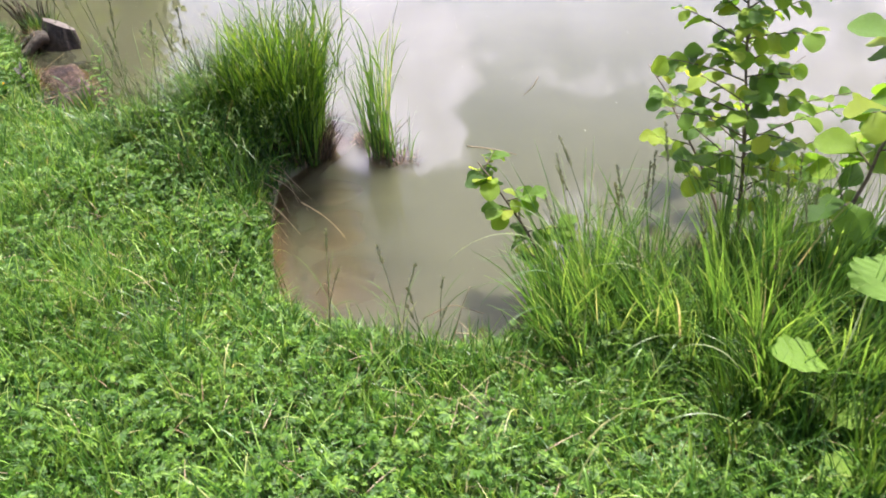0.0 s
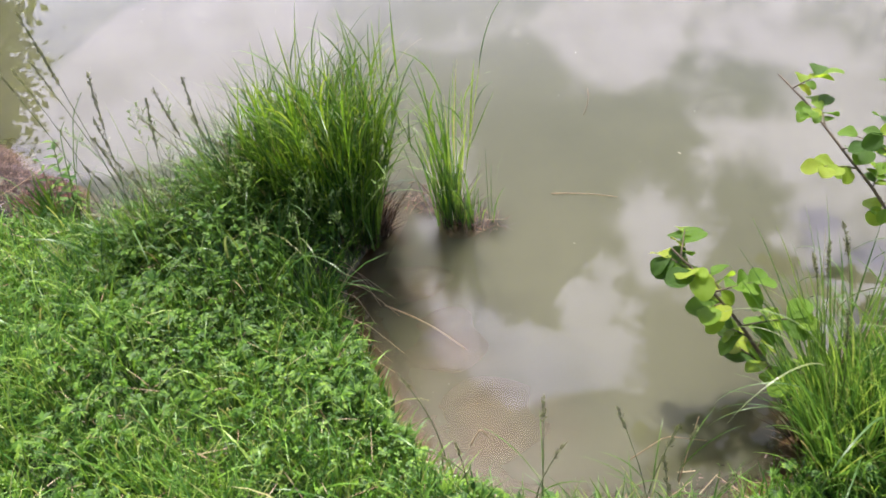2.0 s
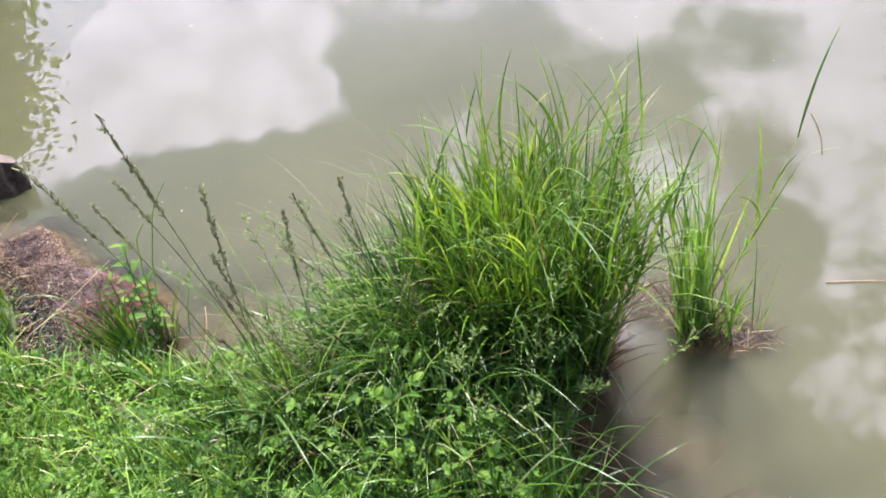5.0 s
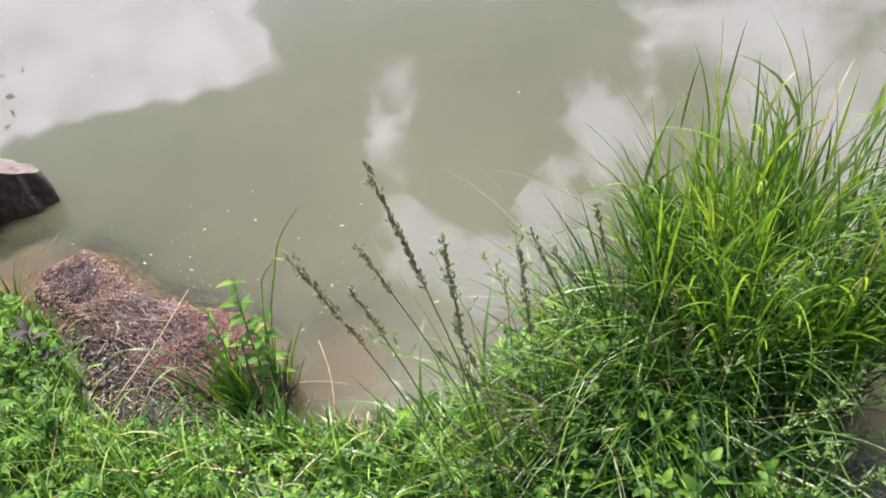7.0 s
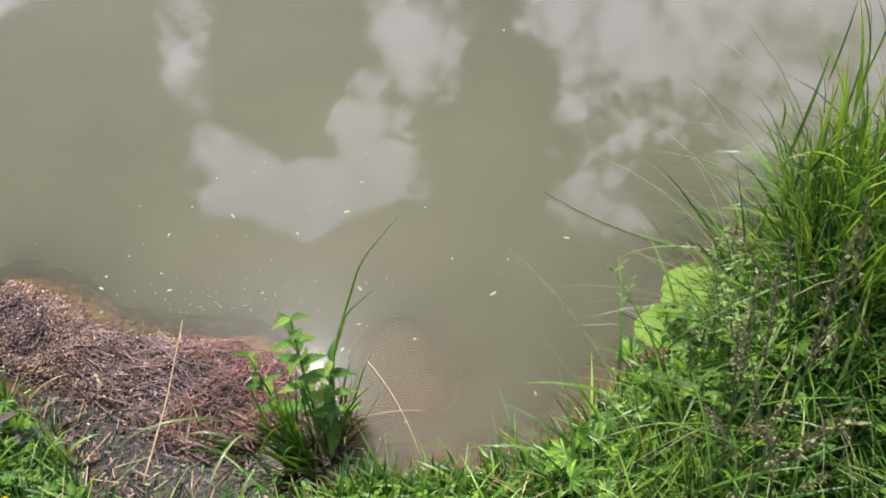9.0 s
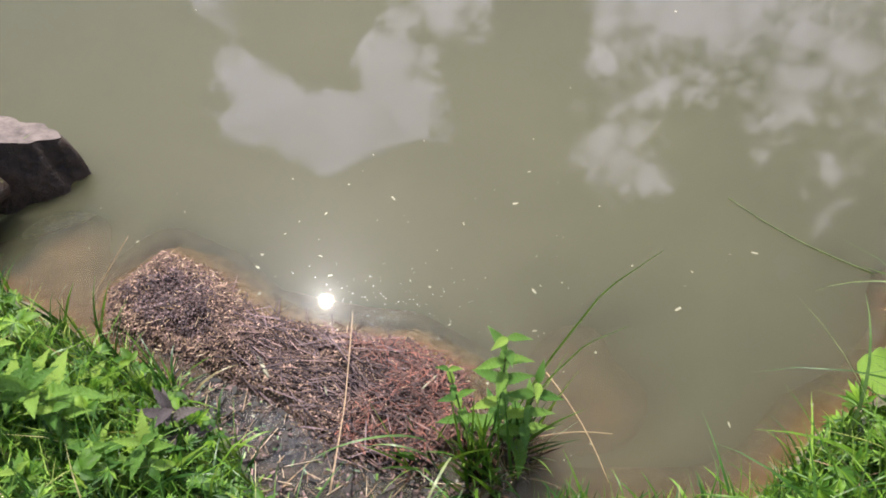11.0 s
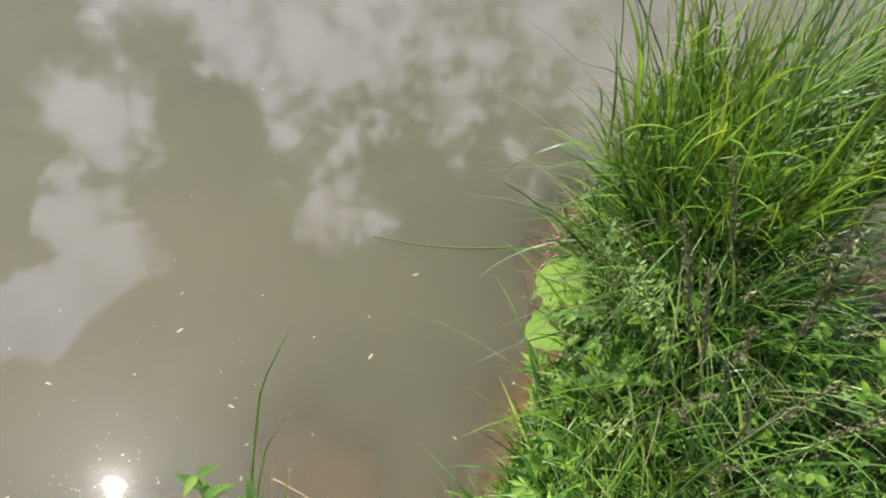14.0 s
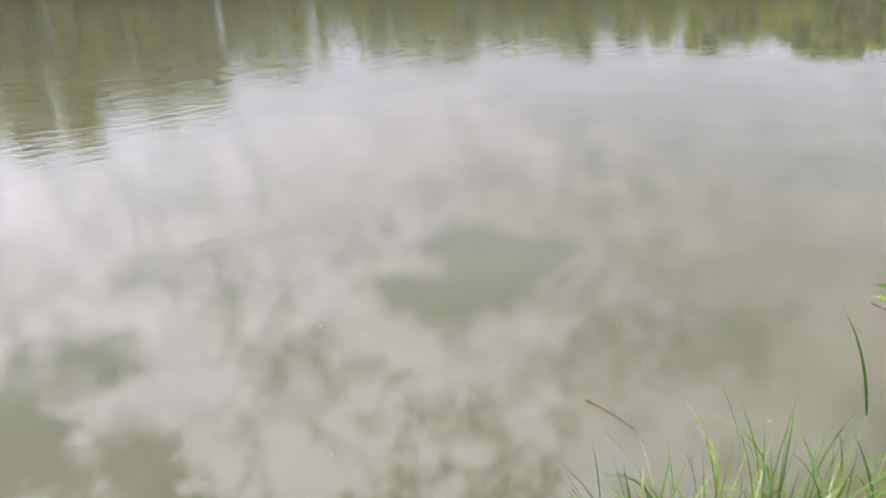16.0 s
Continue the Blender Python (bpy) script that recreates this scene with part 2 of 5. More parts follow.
M_TUFT = leaf_mat("tuft_blade", [(0.0, (0.011, 0.038, 0.006)), (0.35, (0.034, 0.095, 0.012)), (0.8, (0.099, 0.198, 0.017)), (0.96, (0.144, 0.228, 0.030)), (1.0, (0.228, 0.182, 0.084))], 0.3, 0.36)
M_RANK = leaf_mat("rank_blade", [(0.0, (0.03, 0.085, 0.016)), (0.4, (0.1, 0.22, 0.03)), (0.85, (0.2, 0.35, 0.05)), (0.97, (0.27, 0.37, 0.08)), (1.0, (0.42, 0.36, 0.18))], 0.52, 0.45)
M_LEAFY = leaf_mat("culm_leaf", [(0.0, (0.02, 0.06, 0.008)), (0.35, (0.075, 0.17, 0.014)), (0.85, (0.175, 0.30, 0.022)), (0.97, (0.225, 0.32, 0.04)), (1.0, (0.3, 0.26, 0.11))], 0.45, 0.4)
M_PALE = leaf_mat("pale_blade", [(0.0, (0.051, 0.111, 0.021)), (0.6, (0.093, 0.170, 0.043)), (1.0, (0.187, 0.221, 0.085))], 0.35, 0.35)
M_STRAW = leaf_mat("straw", [(0.0, (0.12, 0.075, 0.035)), (0.5, (0.26, 0.18, 0.09)), (1.0, (0.46, 0.37, 0.22))], 0.15, 0.6)
M_FLOWER = leaf_mat("grass_flower", [(0.0, (0.10, 0.18, 0.035)), (0.6, (0.17, 0.27, 0.06)), (1.0, (0.26, 0.34, 0.12))], 0.4, 0.55)
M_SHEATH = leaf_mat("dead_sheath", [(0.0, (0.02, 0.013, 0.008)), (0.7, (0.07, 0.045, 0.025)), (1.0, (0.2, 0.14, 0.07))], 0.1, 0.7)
M_SEED = leaf_mat("seed_head", [(0.0, (0.06, 0.065, 0.025)), (0.5, (0.13, 0.14, 0.055)), (1.0, (0.25, 0.27, 0.12))], 0.25, 0.65)
M_STEM = leaf_mat("green_stem", [(0.0, (0.05, 0.085, 0.02)), (1.0, (0.11, 0.14, 0.04))], 0.2, 0.45)
M_ALDER = leaf_mat("alder_leaf", [(0.0, (0.05, 0.12, 0.014)), (0.4, (0.13, 0.26, 0.02)), (0.8, (0.24, 0.37, 0.03)), (1.0, (0.33, 0.42, 0.04))], 0.6, 0.42, island=False, scale=90)
M_BROAD = leaf_mat("broad_leaf", [(0.0, (0.12, 0.23, 0.022)), (1.0, (0.18, 0.295, 0.032))], 0.4, 0.5, island=False, scale=110)
M_NETTLE = leaf_mat("nettle_leaf", [(0.0, (0.05, 0.14, 0.018)), (0.6, (0.125, 0.25, 0.032)), (1.0, (0.23, 0.36, 0.05))], 0.5, 0.42, island=False, scale=90)
M_PURPLE = leaf_mat("purple_leaf", [(0.0, (0.06, 0.05, 0.045)), (1.0, (0.12, 0.11, 0.08))], 0.3, 0.5, island=False, scale=90)
M_WOOD = rough_mat("cut_wood", [(0.3, (0.04, 0.03, 0.026)), (0.7, (0.15, 0.12, 0.105))], 28, 0.8, 0.4, 0.01)
M_BARK = rough_mat("wet_bark", [(0.3, (0.012, 0.008, 0.005)), (0.7, (0.06, 0.038, 0.024))], 22, 0.6, 0.9, 0.03)
M_TWIG = rough_mat("twig_bark", [(0.3, (0.05, 0.035, 0.022)), (0.7, (0.13, 0.095, 0.06))], 70, 0.75, 0.5, 0.004)
M_LITTER = rough_mat("raft_litter", [(0.3, (0.02, 0.014, 0.01)), (0.55, (0.075, 0.042, 0.03)), (0.75, (0.19, 0.115, 0.075))], 70, 0.8, 0.9, 0.01, spec=0.15)
M_CHAFF = rough_mat("tan_chaff", [(0.3, (0.09, 0.06, 0.047)), (0.7, (0.25, 0.175, 0.13))], 45, 0.8, 0.4, 0.003, island=True, spec=0.12)
M_FRINGE = rough_mat("drowned_litter", [(0.3, (0.08, 0.052, 0.03)), (0.5, (0.20, 0.14, 0.08)), (0.75, (0.34, 0.255, 0.155))], 40, 0.8, 0.6, 0.006, spec=0.15)
M_FLAKE = rough_mat("litter_flake", [(0.3, (0.048, 0.032, 0.03)), (0.7, (0.165, 0.115, 0.105))], 45, 0.75, 0.4, 0.003, island=True, spec=0.12)
M_ROOTS = rough_mat("red_roots", [(0.3, (0.045, 0.015, 0.01)), (0.55, (0.12, 0.04, 0.026)), (0.75, (0.21, 0.085, 0.055))], 70, 0.6, 0.4, 0.003, island=True)
M_WETLEAF = rough_mat("wet_leaf", [(0.3, (0.005, 0.004, 0.004)), (0.7, (0.024, 0.017, 0.014))], 60, 0.5, 0.5, 0.003, island=True, spec=0.15)
M_MOULD = rough_mat("mouldy_litter", [(0.3, (0.028, 0.019, 0.022)), (0.7, (0.12, 0.09, 0.092))], 60, 0.7, 0.4, 0.003, island=True, spec=0.15)
M_FLUFF = rough_mat("pale_speck", [(0.3, (0.13, 0.12, 0.08)), (0.7, (0.3, 0.28, 0.2))], 90, 0.8, 0.1, 0.001)
M_CROWN = leaf_mat("tree_leaf", [(0.0, (0.07, 0.115, 0.003)), (0.5, (0.18, 0.25, 0.004)), (1.0, (0.3, 0.36, 0.008))], 0.55, 0.9, patch=0.5, spec=0.03)


def ground_mat():
    m, nt, b, out = nodes_of("soil")
    n = noise_tex(nt, 14, 8, 0.65)
    soil = ramp(nt, n, [(0.3, (0.03, 0.022, 0.013)), (0.55, (0.075, 0.055, 0.03)), (0.8, (0.14, 0.1, 0.055))])
    n2 = noise_tex(nt, 3.0, 5)
    mossy = ramp(nt, n, [(0.3, (0.018, 0.035, 0.007)), (0.7, (0.05, 0.085, 0.017))])
    c = mix_rgb(nt, ramp(nt, n2, [(0.3, (0, 0, 0)), (0.48, (1, 1, 1))]), soil, mossy)
    att = nt.nodes.new("ShaderNodeAttribute")
    att.attribute_name = "bed"
    n3 = noise_tex(nt, 4.5, 4)
    mud = mix_rgb(nt, ramp(nt, n3, [(0.53, (0, 0, 0)), (0.66, (1, 1, 1))]), ramp(nt, n, [(0.3, (0.012, 0.010, 0.009)), (0.7, (0.032, 0.025, 0.02))]),
                  ramp(nt, n, [(0.3, (0.09, 0.05, 0.022)), (0.7, (0.19, 0.115, 0.055))]))
    silt = nt.nodes.new("ShaderNodeAttribute")
    silt.attribute_name = "silt"
    mud = mix_rgb(nt, silt.outputs["Fac"], mud, ramp(nt, n, [(0.3, (0.13, 0.09, 0.068)), (0.7, (0.18, 0.126, 0.096))]))
    c = mix_rgb(nt, att.outputs["Fac"], c, mud)
    nt.links.new(c, b.inputs["Base Color"])
    b.inputs["Roughness"].default_value = 0.9
    rel = bump(nt, b, n, 0.7, 0.02)
    # the bed is smoothed by silt
    flat = nt.nodes.new("ShaderNodeMath")
    flat.operation = "MULTIPLY_ADD"
    flat.inputs[1].default_value, flat.inputs[2].default_value = -0.67, 0.7
    nt.links.new(att.outputs["Fac"], flat.inputs[0])
    nt.links.new(flat.outputs[0], rel.inputs["Strength"])
    return m


def water_mat():
    """Murky pond water: mirror surface by Fresnel over a clouded body, clear only where it is shallow."""
    m, nt, b, out = nodes_of("pond_water")
    N, L = nt.nodes.new, nt.links.new
    att = N("ShaderNodeAttribute")
    att.attribute_name = "murk"
    n = noise_tex(nt, 1.3, 5)
    body = ramp(nt, n, [(0.3, (0.052, 0.051, 0.029)), (0.7, (0.063, 0.061, 0.035))])
    dif = N("ShaderNodeSubsurfaceScattering")
    dif.falloff = "BURLEY"
    dif.inputs["Scale"].default_value = 0.16
    dif.inputs["Radius"].default_value = (1.0, 1.0, 0.8)
    L(body, dif.inputs["Color"])
    tr = N("ShaderNodeBsdfTransparent")
    tr.inputs["Color"].default_value = (0.88, 0.78, 0.62, 1)
    mx = N("ShaderNodeMixShader")
    L(att.outputs["Fac"], mx.inputs[0]), L(tr.outputs[0], mx.inputs[1]), L(dif.outputs[0], mx.inputs[2])
    gl = N("ShaderNodeBsdfGlossy")
    gl.inputs["Roughness"].default_value = 0.006
    # a broad bluish gloss paints lens bloom round the mirrored sun; it doubles as film
    bloom_film = N("ShaderNodeBsdfGlossy")
    bloom_film.inputs["Roughness"].default_value = 0.27
    shine = N("ShaderNodeMixShader")
    # thicker on the stagnant water over the ooze
    scum = N("ShaderNodeAttribute")
    scum.attribute_name = "scum"
    thick = N("ShaderNodeMapRange")
    thick.inputs["To Min"].default_value, thick.inputs["To Max"].default_value = 0.026, 0.22
    L(scum.outputs["Fac"], thick.inputs["Value"]), L(thick.outputs[0], shine.inputs[0])
    bloom_film.inputs["Color"].default_value = (0.72, 0.78, 1.0, 1)
    # a weaker, narrow halo painted round mirrored lights, for the lens glow
    halo = N("ShaderNodeBsdfGlossy")
    halo.inputs["Roughness"].default_value = 0.12
    clean = N("ShaderNodeMixShader")
    clean.inputs[0].default_value = 0.009
    L(gl.outputs[0], clean.inputs[1]), L(halo.outputs[0], clean.inputs[2])
    L(clean.outputs[0], shine.inputs[1]), L(bloom_film.outputs[0], shine.inputs[2])
    fr = N("ShaderNodeFresnel")
    fr.inputs["IOR"].default_value = 1.333
    top = N("ShaderNodeMixShader")
    L(fr.outputs[0], top.inputs[0]), L(mx.outputs[0], top.inputs[1]), L(shine.outputs[0], top.inputs[2])
    L(top.outputs[0], out.inputs[0])
    nt.nodes.remove(b)
    # faint ripples, in drawn-out patches
    r1, r2 = noise_tex(nt, 7.0, 2), noise_tex(nt, 0.7, 2)
    patch = ramp(nt, r2, [(0.35, (0.15, 0.15, 0.15)), (0.65, (1, 1, 1))])
    h = mix_rgb(nt, 1.0, r1, patch, "MULTIPLY")
    bp = N("ShaderNodeBump")
    bp.inputs["Strength"].default_value, bp.inputs["Distance"].default_value = 0.05, 0.006
    L(h, bp.inputs["Height"])
    # a light breeze wrinkles the open pond, away from the sheltered bank
    tc = N("ShaderNodeTexCoord")
    mp = N("ShaderNodeMapping")
    mp.inputs["Scale"].default_value = (3.0, 8.0, 1.0)
    L(tc.outputs["Object"], mp.inputs["Vector"])
    wind = N("ShaderNodeTexNoise")
    wind.inputs["Scale"].default_value, wind.inputs["Detail"].default_value = 1.0, 3.0
    L(mp.outputs[0], wind.inputs["Vector"])
    sep = N("ShaderNodeSeparateXYZ")
    L(tc.outputs["Object"], sep.inputs[0])
    openw = N("ShaderNodeMapRange")
    openw.inputs["From Min"].default_value, openw.inputs["From Max"].default_value = 6.0, 14.0
    L(sep.outputs[1], openw.inputs["Value"])
    bw = N("ShaderNodeBump")
    bw.inputs["Distance"].default_value = 0.006
    L(openw.outputs[0], bw.inputs["Strength"]), L(wind.outputs["Fac"], bw.inputs["Height"])
    # tiny wrinkles that fray the sun's mirror image
    fine = noise_tex(nt, 60.0, 3)
    bf = N("ShaderNodeBump")
    bf.inputs["Distance"].default_value = 0.0008
    film_at = N("ShaderNodeVectorMath")
    film_at.operation, film_at.inputs[1].default_value = "DISTANCE", (0.0, 3.84, 0.0)
    L(tc.outputs["Object"], film_at.inputs[0])
    stir = N("ShaderNodeMapRange")
    stir.inputs["From Min"].default_value, stir.inputs["From Max"].default_value = 0.12, 0.3
    stir.inputs["To Min"].default_value, stir.inputs["To Max"].default_value = 0.05, 0.0
    L(film_at.outputs["Value"], stir.inputs["Value"]), L(stir.outputs[0], bf.inputs["Strength"])
    L(fine, bf.inputs["Height"]), L(bw.outputs[0], bf.inputs["Normal"]), L(bf.outputs[0], bp.inputs["Normal"])
    L(bp.outputs[0], gl.inputs["Normal"]), L(bp.outputs[0], fr.inputs["Normal"])
    return m


M_GROUND, M_WATER = ground_mat(), water_mat()


# ---- mesh helpers ----
def mesh_np(name, V, T, mat, smooth=True):
    """A mesh from arrays of vertices and triangles."""
    me = bpy.data.meshes.new(name)
    V, T = np.asarray(V, np.float32), np.asarray(T, np.int32)
    me.vertices.add(len(V))
    me.vertices.foreach_set("co", V.ravel())
    me.loops.add(T.size)
    me.loops.foreach_set("vertex_index", T.ravel())
    me.polygons.add(len(T))
    me.polygons.foreach_set("loop_start", np.arange(0, T.size, 3, dtype=np.int32))
    me.polygons.foreach_set("use_smooth", np.full(len(T), smooth))
    me.update(calc_edges=True)
    me.materials.append(mat)
    return me


def thing(name, label, category, at=(0, 0, 0), group="", rz=0.0):
    ob = new(name)
    ob.matrix_world = Matrix.Translation(at) @ Matrix.Rotation(rz, 4, "Z")
    ob.empty_display_size = 0.05
    return tagged(ob, label, category, group)


def part(name, me, parent, label="", kind="", m=None):
    ob = new(name, me)
    ob.parent = parent
    if m is not None:
        ob.matrix_local = m
    return tagged(ob, label, "", "", kind)


def stuff(name, me, label, category):
    return tagged(new(name, me), label, category, "", "stuff")


def join(chunks):
    V, T, k = [], [], 0
    for v, t in chunks:
        V.append(v), T.append(t + k)
        k += len(v)
    return np.concatenate(V), np.concatenate(T)


def blades(base, az, length, width, lean, curl, segs=4, power=1.6, face=0.5, point=2.2, bend=0.04):
    """Grass blades as tapered, bending ribbons. All arguments are arrays over the blades, angles in radians."""
    n = len(base)
    s = np.linspace(0, 1, segs + 1)
    mid = (s[:-1] + s[1:]) / 2
    th = lean[:, None] + curl[:, None] * mid[None] ** power
    step = (length / segs)[:, None]
    hor = np.cumsum(np.sin(th) * step, 1)
    ver = np.cumsum(np.cos(th) * step, 1)
    hor, ver = np.pad(hor, ((0, 0), (1, 0))), np.pad(ver, ((0, 0), (1, 0)))
    c, si = np.cos(az), np.sin(az)
    sway = (rng.normal(0, 1, n) * bend * length)[:, None] * s[None] ** 2
    mx = base[:, 0:1] + hor * c[:, None] - sway * si[:, None]
    my = base[:, 1:2] + hor * si[:, None] + sway * c[:, None]
    mz = base[:, 2:3] + ver
    turn = az + np.pi / 2 + rng.normal(0, face, n)
    wx, wy = np.cos(turn), np.sin(turn)
    w = (width[:, None] / 2) * (1 - s[None] ** point) * np.minimum(1, 0.55 + 1.8 * s[None])
    w = w[:, :-1]
    left = np.stack([mx[:, :-1] - w * wx[:, None], my[:, :-1] - w * wy[:, None], mz[:, :-1]], 2)
    right = np.stack([mx[:, :-1] + w * wx[:, None], my[:, :-1] + w * wy[:, None], mz[:, :-1]], 2)
    tip = np.stack([mx[:, -1:], my[:, -1:], mz[:, -1:]], 2)
    pairs = np.stack([left, right], 2).reshape(n, 2 * segs, 3)
    V = np.concatenate([pairs, tip], 1)
    T = []
    for i in range(segs - 1):
        a = 2 * i
        T += [(a, a + 1, a + 3), (a, a + 3, a + 2)]
    T.append((2 * segs - 2, 2 * segs - 1, 2 * segs))
    T = np.array(T)[None] + (np.arange(n) * (2 * segs + 1))[:, None, None]
    return V.reshape(-1, 3), T.reshape(-1, 3)


def scatter(V0, T0, pos, R, scale):
    """Copies of a small template, turned by R (n, 3, 3) and scaled, in one pair of arrays."""
    n = len(pos)
    s = np.asarray(scale)
    s = s[:, None, None] if s.ndim == 1 else s[:, None, :]
    V = np.einsum("nij,nvj->nvi", R, V0[None] * s) + pos[:, None, :]
    T = T0[None] + (np.arange(n) * len(V0))[:, None, None]
    return V.reshape(-1, 3), T.reshape(-1, 3)


def turns(az, tilt, spin=None):
    """Rotations: spin about z, tilt about x, then turn to az about z."""
    n = len(az)
    c, s = np.cos(az), np.sin(az)
    ct, st = np.cos(tilt), np.sin(tilt)
    o, l = np.zeros(n), np.ones(n)
    Z = np.stack([np.stack([c, -s, o], 1), np.stack([s, c, o], 1), np.stack([o, o, l], 1)], 1)
    X = np.stack([np.stack([l, o, o], 1), np.stack([o, ct, -st], 1), np.stack([o, st, ct], 1)], 1)
    R = Z @ X
    if spin is not None:
        c, s = np.cos(spin), np.sin(spin)
        R = R @ np.stack([np.stack([c, -s, o], 1), np.stack([s, c, o], 1), np.stack([o, o, l], 1)], 1)
    return R


def tube(points, radii, sides=6, cap=True):
    """A tapered tube along points."""
    P = np.asarray(points, float)
    n = len(P)
    radii = np.broadcast_to(np.asarray(radii, float), (n,))
    tan = np.gradient(P, axis=0)
    tan /= np.linalg.norm(tan, axis=1)[:, None] + 1e-9
    ref = np.array([0.3, 0.9, 0.1]) if abs(tan[0, 2]) > 0.8 else np.array([0, 0, 1.0])
    u = np.cross(tan, ref)
    u /= np.linalg.norm(u, axis=1)[:, None] + 1e-9
    w = np.cross(tan, u)
    a = np.linspace(0, 2 * np.pi, sides, endpoint=False)
    ring = P[:, None] + radii[:, None, None] * (np.cos(a)[None, :, None] * u[:, None] + np.sin(a)[None, :, None] * w[:, None])
    V = ring.reshape(-1, 3)
    T = []
    for i in range(n - 1):
        for j in range(sides):
            k = (j + 1) % sides
            p, q, r, t = i * sides + j, i * sides + k, (i + 1) * sides + k, (i + 1) * sides + j
            T += [(p, q, r), (p, r, t)]
    if cap:
        V = np.concatenate([V, P[:1], P[-1:]])
        for j in range(sides):
            k = (j + 1) % sides
            T += [(len(V) - 2, k, j), (len(V) - 1, (n - 1) * sides + j, (n - 1) * sides + k)]
    return V, np.array(T)


def leaf_shape(outline, rows=7, fold=0.18, droop=0.25, wave=0.0, veins=0.0):
    """A leaf blade of unit length along +y from its stalk at 0: half-width outline(s), folded along the midrib, with drooping tip."""
    V, T = [], []
    s = np.linspace(0, 1, rows)
    for i, q in enumerate(s):
        w = outline(q)
        z = -droop * q * q
        for j, x in enumerate((-1, -0.5, 0, 0.5, 1)):
            V.append((x * w, q, z + fold * abs(x) * w + wave * math.sin(9 * q + 2 * x) * abs(x) + veins * abs(x) * math.cos(44 * (q - 0.16 * abs(x)))))
    for i in range(rows - 1):
        for j in range(4):
            a = i * 5 + j
            T += [(a, a + 1, a + 6), (a, a + 6, a + 5)]
    return np.array(V), np.array(T)


# ---- the pond's outline and the ground ----
SHORE = [(-0.80, 3.90), (-0.64, 3.78), (-0.46, 3.67), (-0.34, 3.57), (-0.26, 3.44), (-0.20, 3.33), (-0.02, 3.29), (0.25, 3.31), (0.50, 3.29),
         (0.72, 3.27), (0.86, 3.33), (0.96, 3.42), (1.12, 3.48), (1.24, 3.58), (1.34, 3.72), (1.50, 3.79), (1.68, 3.72),
         (1.74, 3.56), (1.72, 3.36), (1.68, 3.14), (1.78, 2.92), (1.89, 2.74), (2.03, 2.53), (2.20, 2.34), (2.46, 2.24),
         (2.80, 2.24), (3.06, 2.31), (3.25, 2.46), (3.38, 2.74), (3.55, 2.97), (3.80, 3.20), (4.3, 3.35), (5.5, 3.3), (9, 3.0), (20, 2.6), (34, 4),
         (44, 12), (45, 24), (36, 34), (22, 39), (8, 37), (-3, 30), (-9, 22), (-10, 14), (-7, 9), (-4, 5.6), (-2.0, 4.45), (-1.2, 4.15)]


SHOALS = [(0.46, 3.56, 0.30, -0.06), (0.30, 3.44, 0.25, -0.05), (-0.24, 3.58, 0.22, -0.028), (-0.02, 3.42, 0.25, -0.028), (-0.42, 3.73, 0.18, -0.025), (-0.80, 4.0, 0.3, -0.04), (1.30, 3.72, 0.12, -0.02), (2.10, 3.56, 0.16, -0.04),
          (1.92, 3.16, 0.28, -0.05), (2.12, 2.86, 0.32, -0.06), (2.36, 2.56, 0.34, -0.05)]


def shore_distance(x, y):
    """Signed distance to the water's edge, positive on land."""
    P = np.array(SHORE)
    Q = np.roll(P, -1, 0)
    best = np.full(x.shape, 1e9)
    inside = np.zeros(x.shape, bool)
    for (ax, ay), (bx, by) in zip(P, Q):
        ex, ey = bx - ax, by - ay
        t = np.clip(((x - ax) * ex + (y - ay) * ey) / (ex * ex + ey * ey), 0, 1)
        best = np.minimum(best, np.hypot(x - ax - t * ex, y - ay - t * ey))
        cross = (ay > y) != (by > y)
        with np.errstate(divide="ignore", invalid="ignore"):
            inside ^= cross & (x < ex * (y - ay) / (ey if ey else 1e-9) + ax)
    return np.where(inside, -best, best)


def ground_z(x, y, d=None):
    d = shore_distance(x, y) if d is None else d
    lump = 0.018 * np.sin(3.1 * x + 1.7 * y) + 0.012 * np.sin(7.3 * x - 5.1 * y) + 0.006 * np.sin(19 * x + 13 * y)
    land = 0.125 * (1 - np.exp(-np.maximum(d, 0) / 0.07)) + 0.085 * np.minimum(np.maximum(d, 0), 4) + lump * np.clip(d / 0.15, 0, 1)
    bed = -0.75 * (1 - np.exp(np.minimum(d, 0) / 0.8)) + 0.25 * lump * np.clip(-d / 0.2, 0, 1)
    for sx, sy, sr, sz in SHOALS:
        top = sz + 0.012 * np.sin(17 * x + 5 * y) + 0.01 * np.sin(29 * y - 11 * x) - ((x - sx) ** 2 + (y - sy) ** 2) / sr ** 2 * 0.12
        bed = np.maximum(bed, -0.012 - 0.04 * np.logaddexp(0, -(top + 0.012) / 0.04))
    return np.where(d > 0, land, bed)


def graded(a, b, fine, far, grow=1.35):
    xs = list(np.arange(a, b + fine / 2, fine))
    step, lo, hi = fine, a, b
    while lo > -far or hi < far:
        step = min(step * grow, far / 6)
        lo, hi = lo - step, hi + step
        xs = [lo] + xs + [hi]
    return np.array(xs)


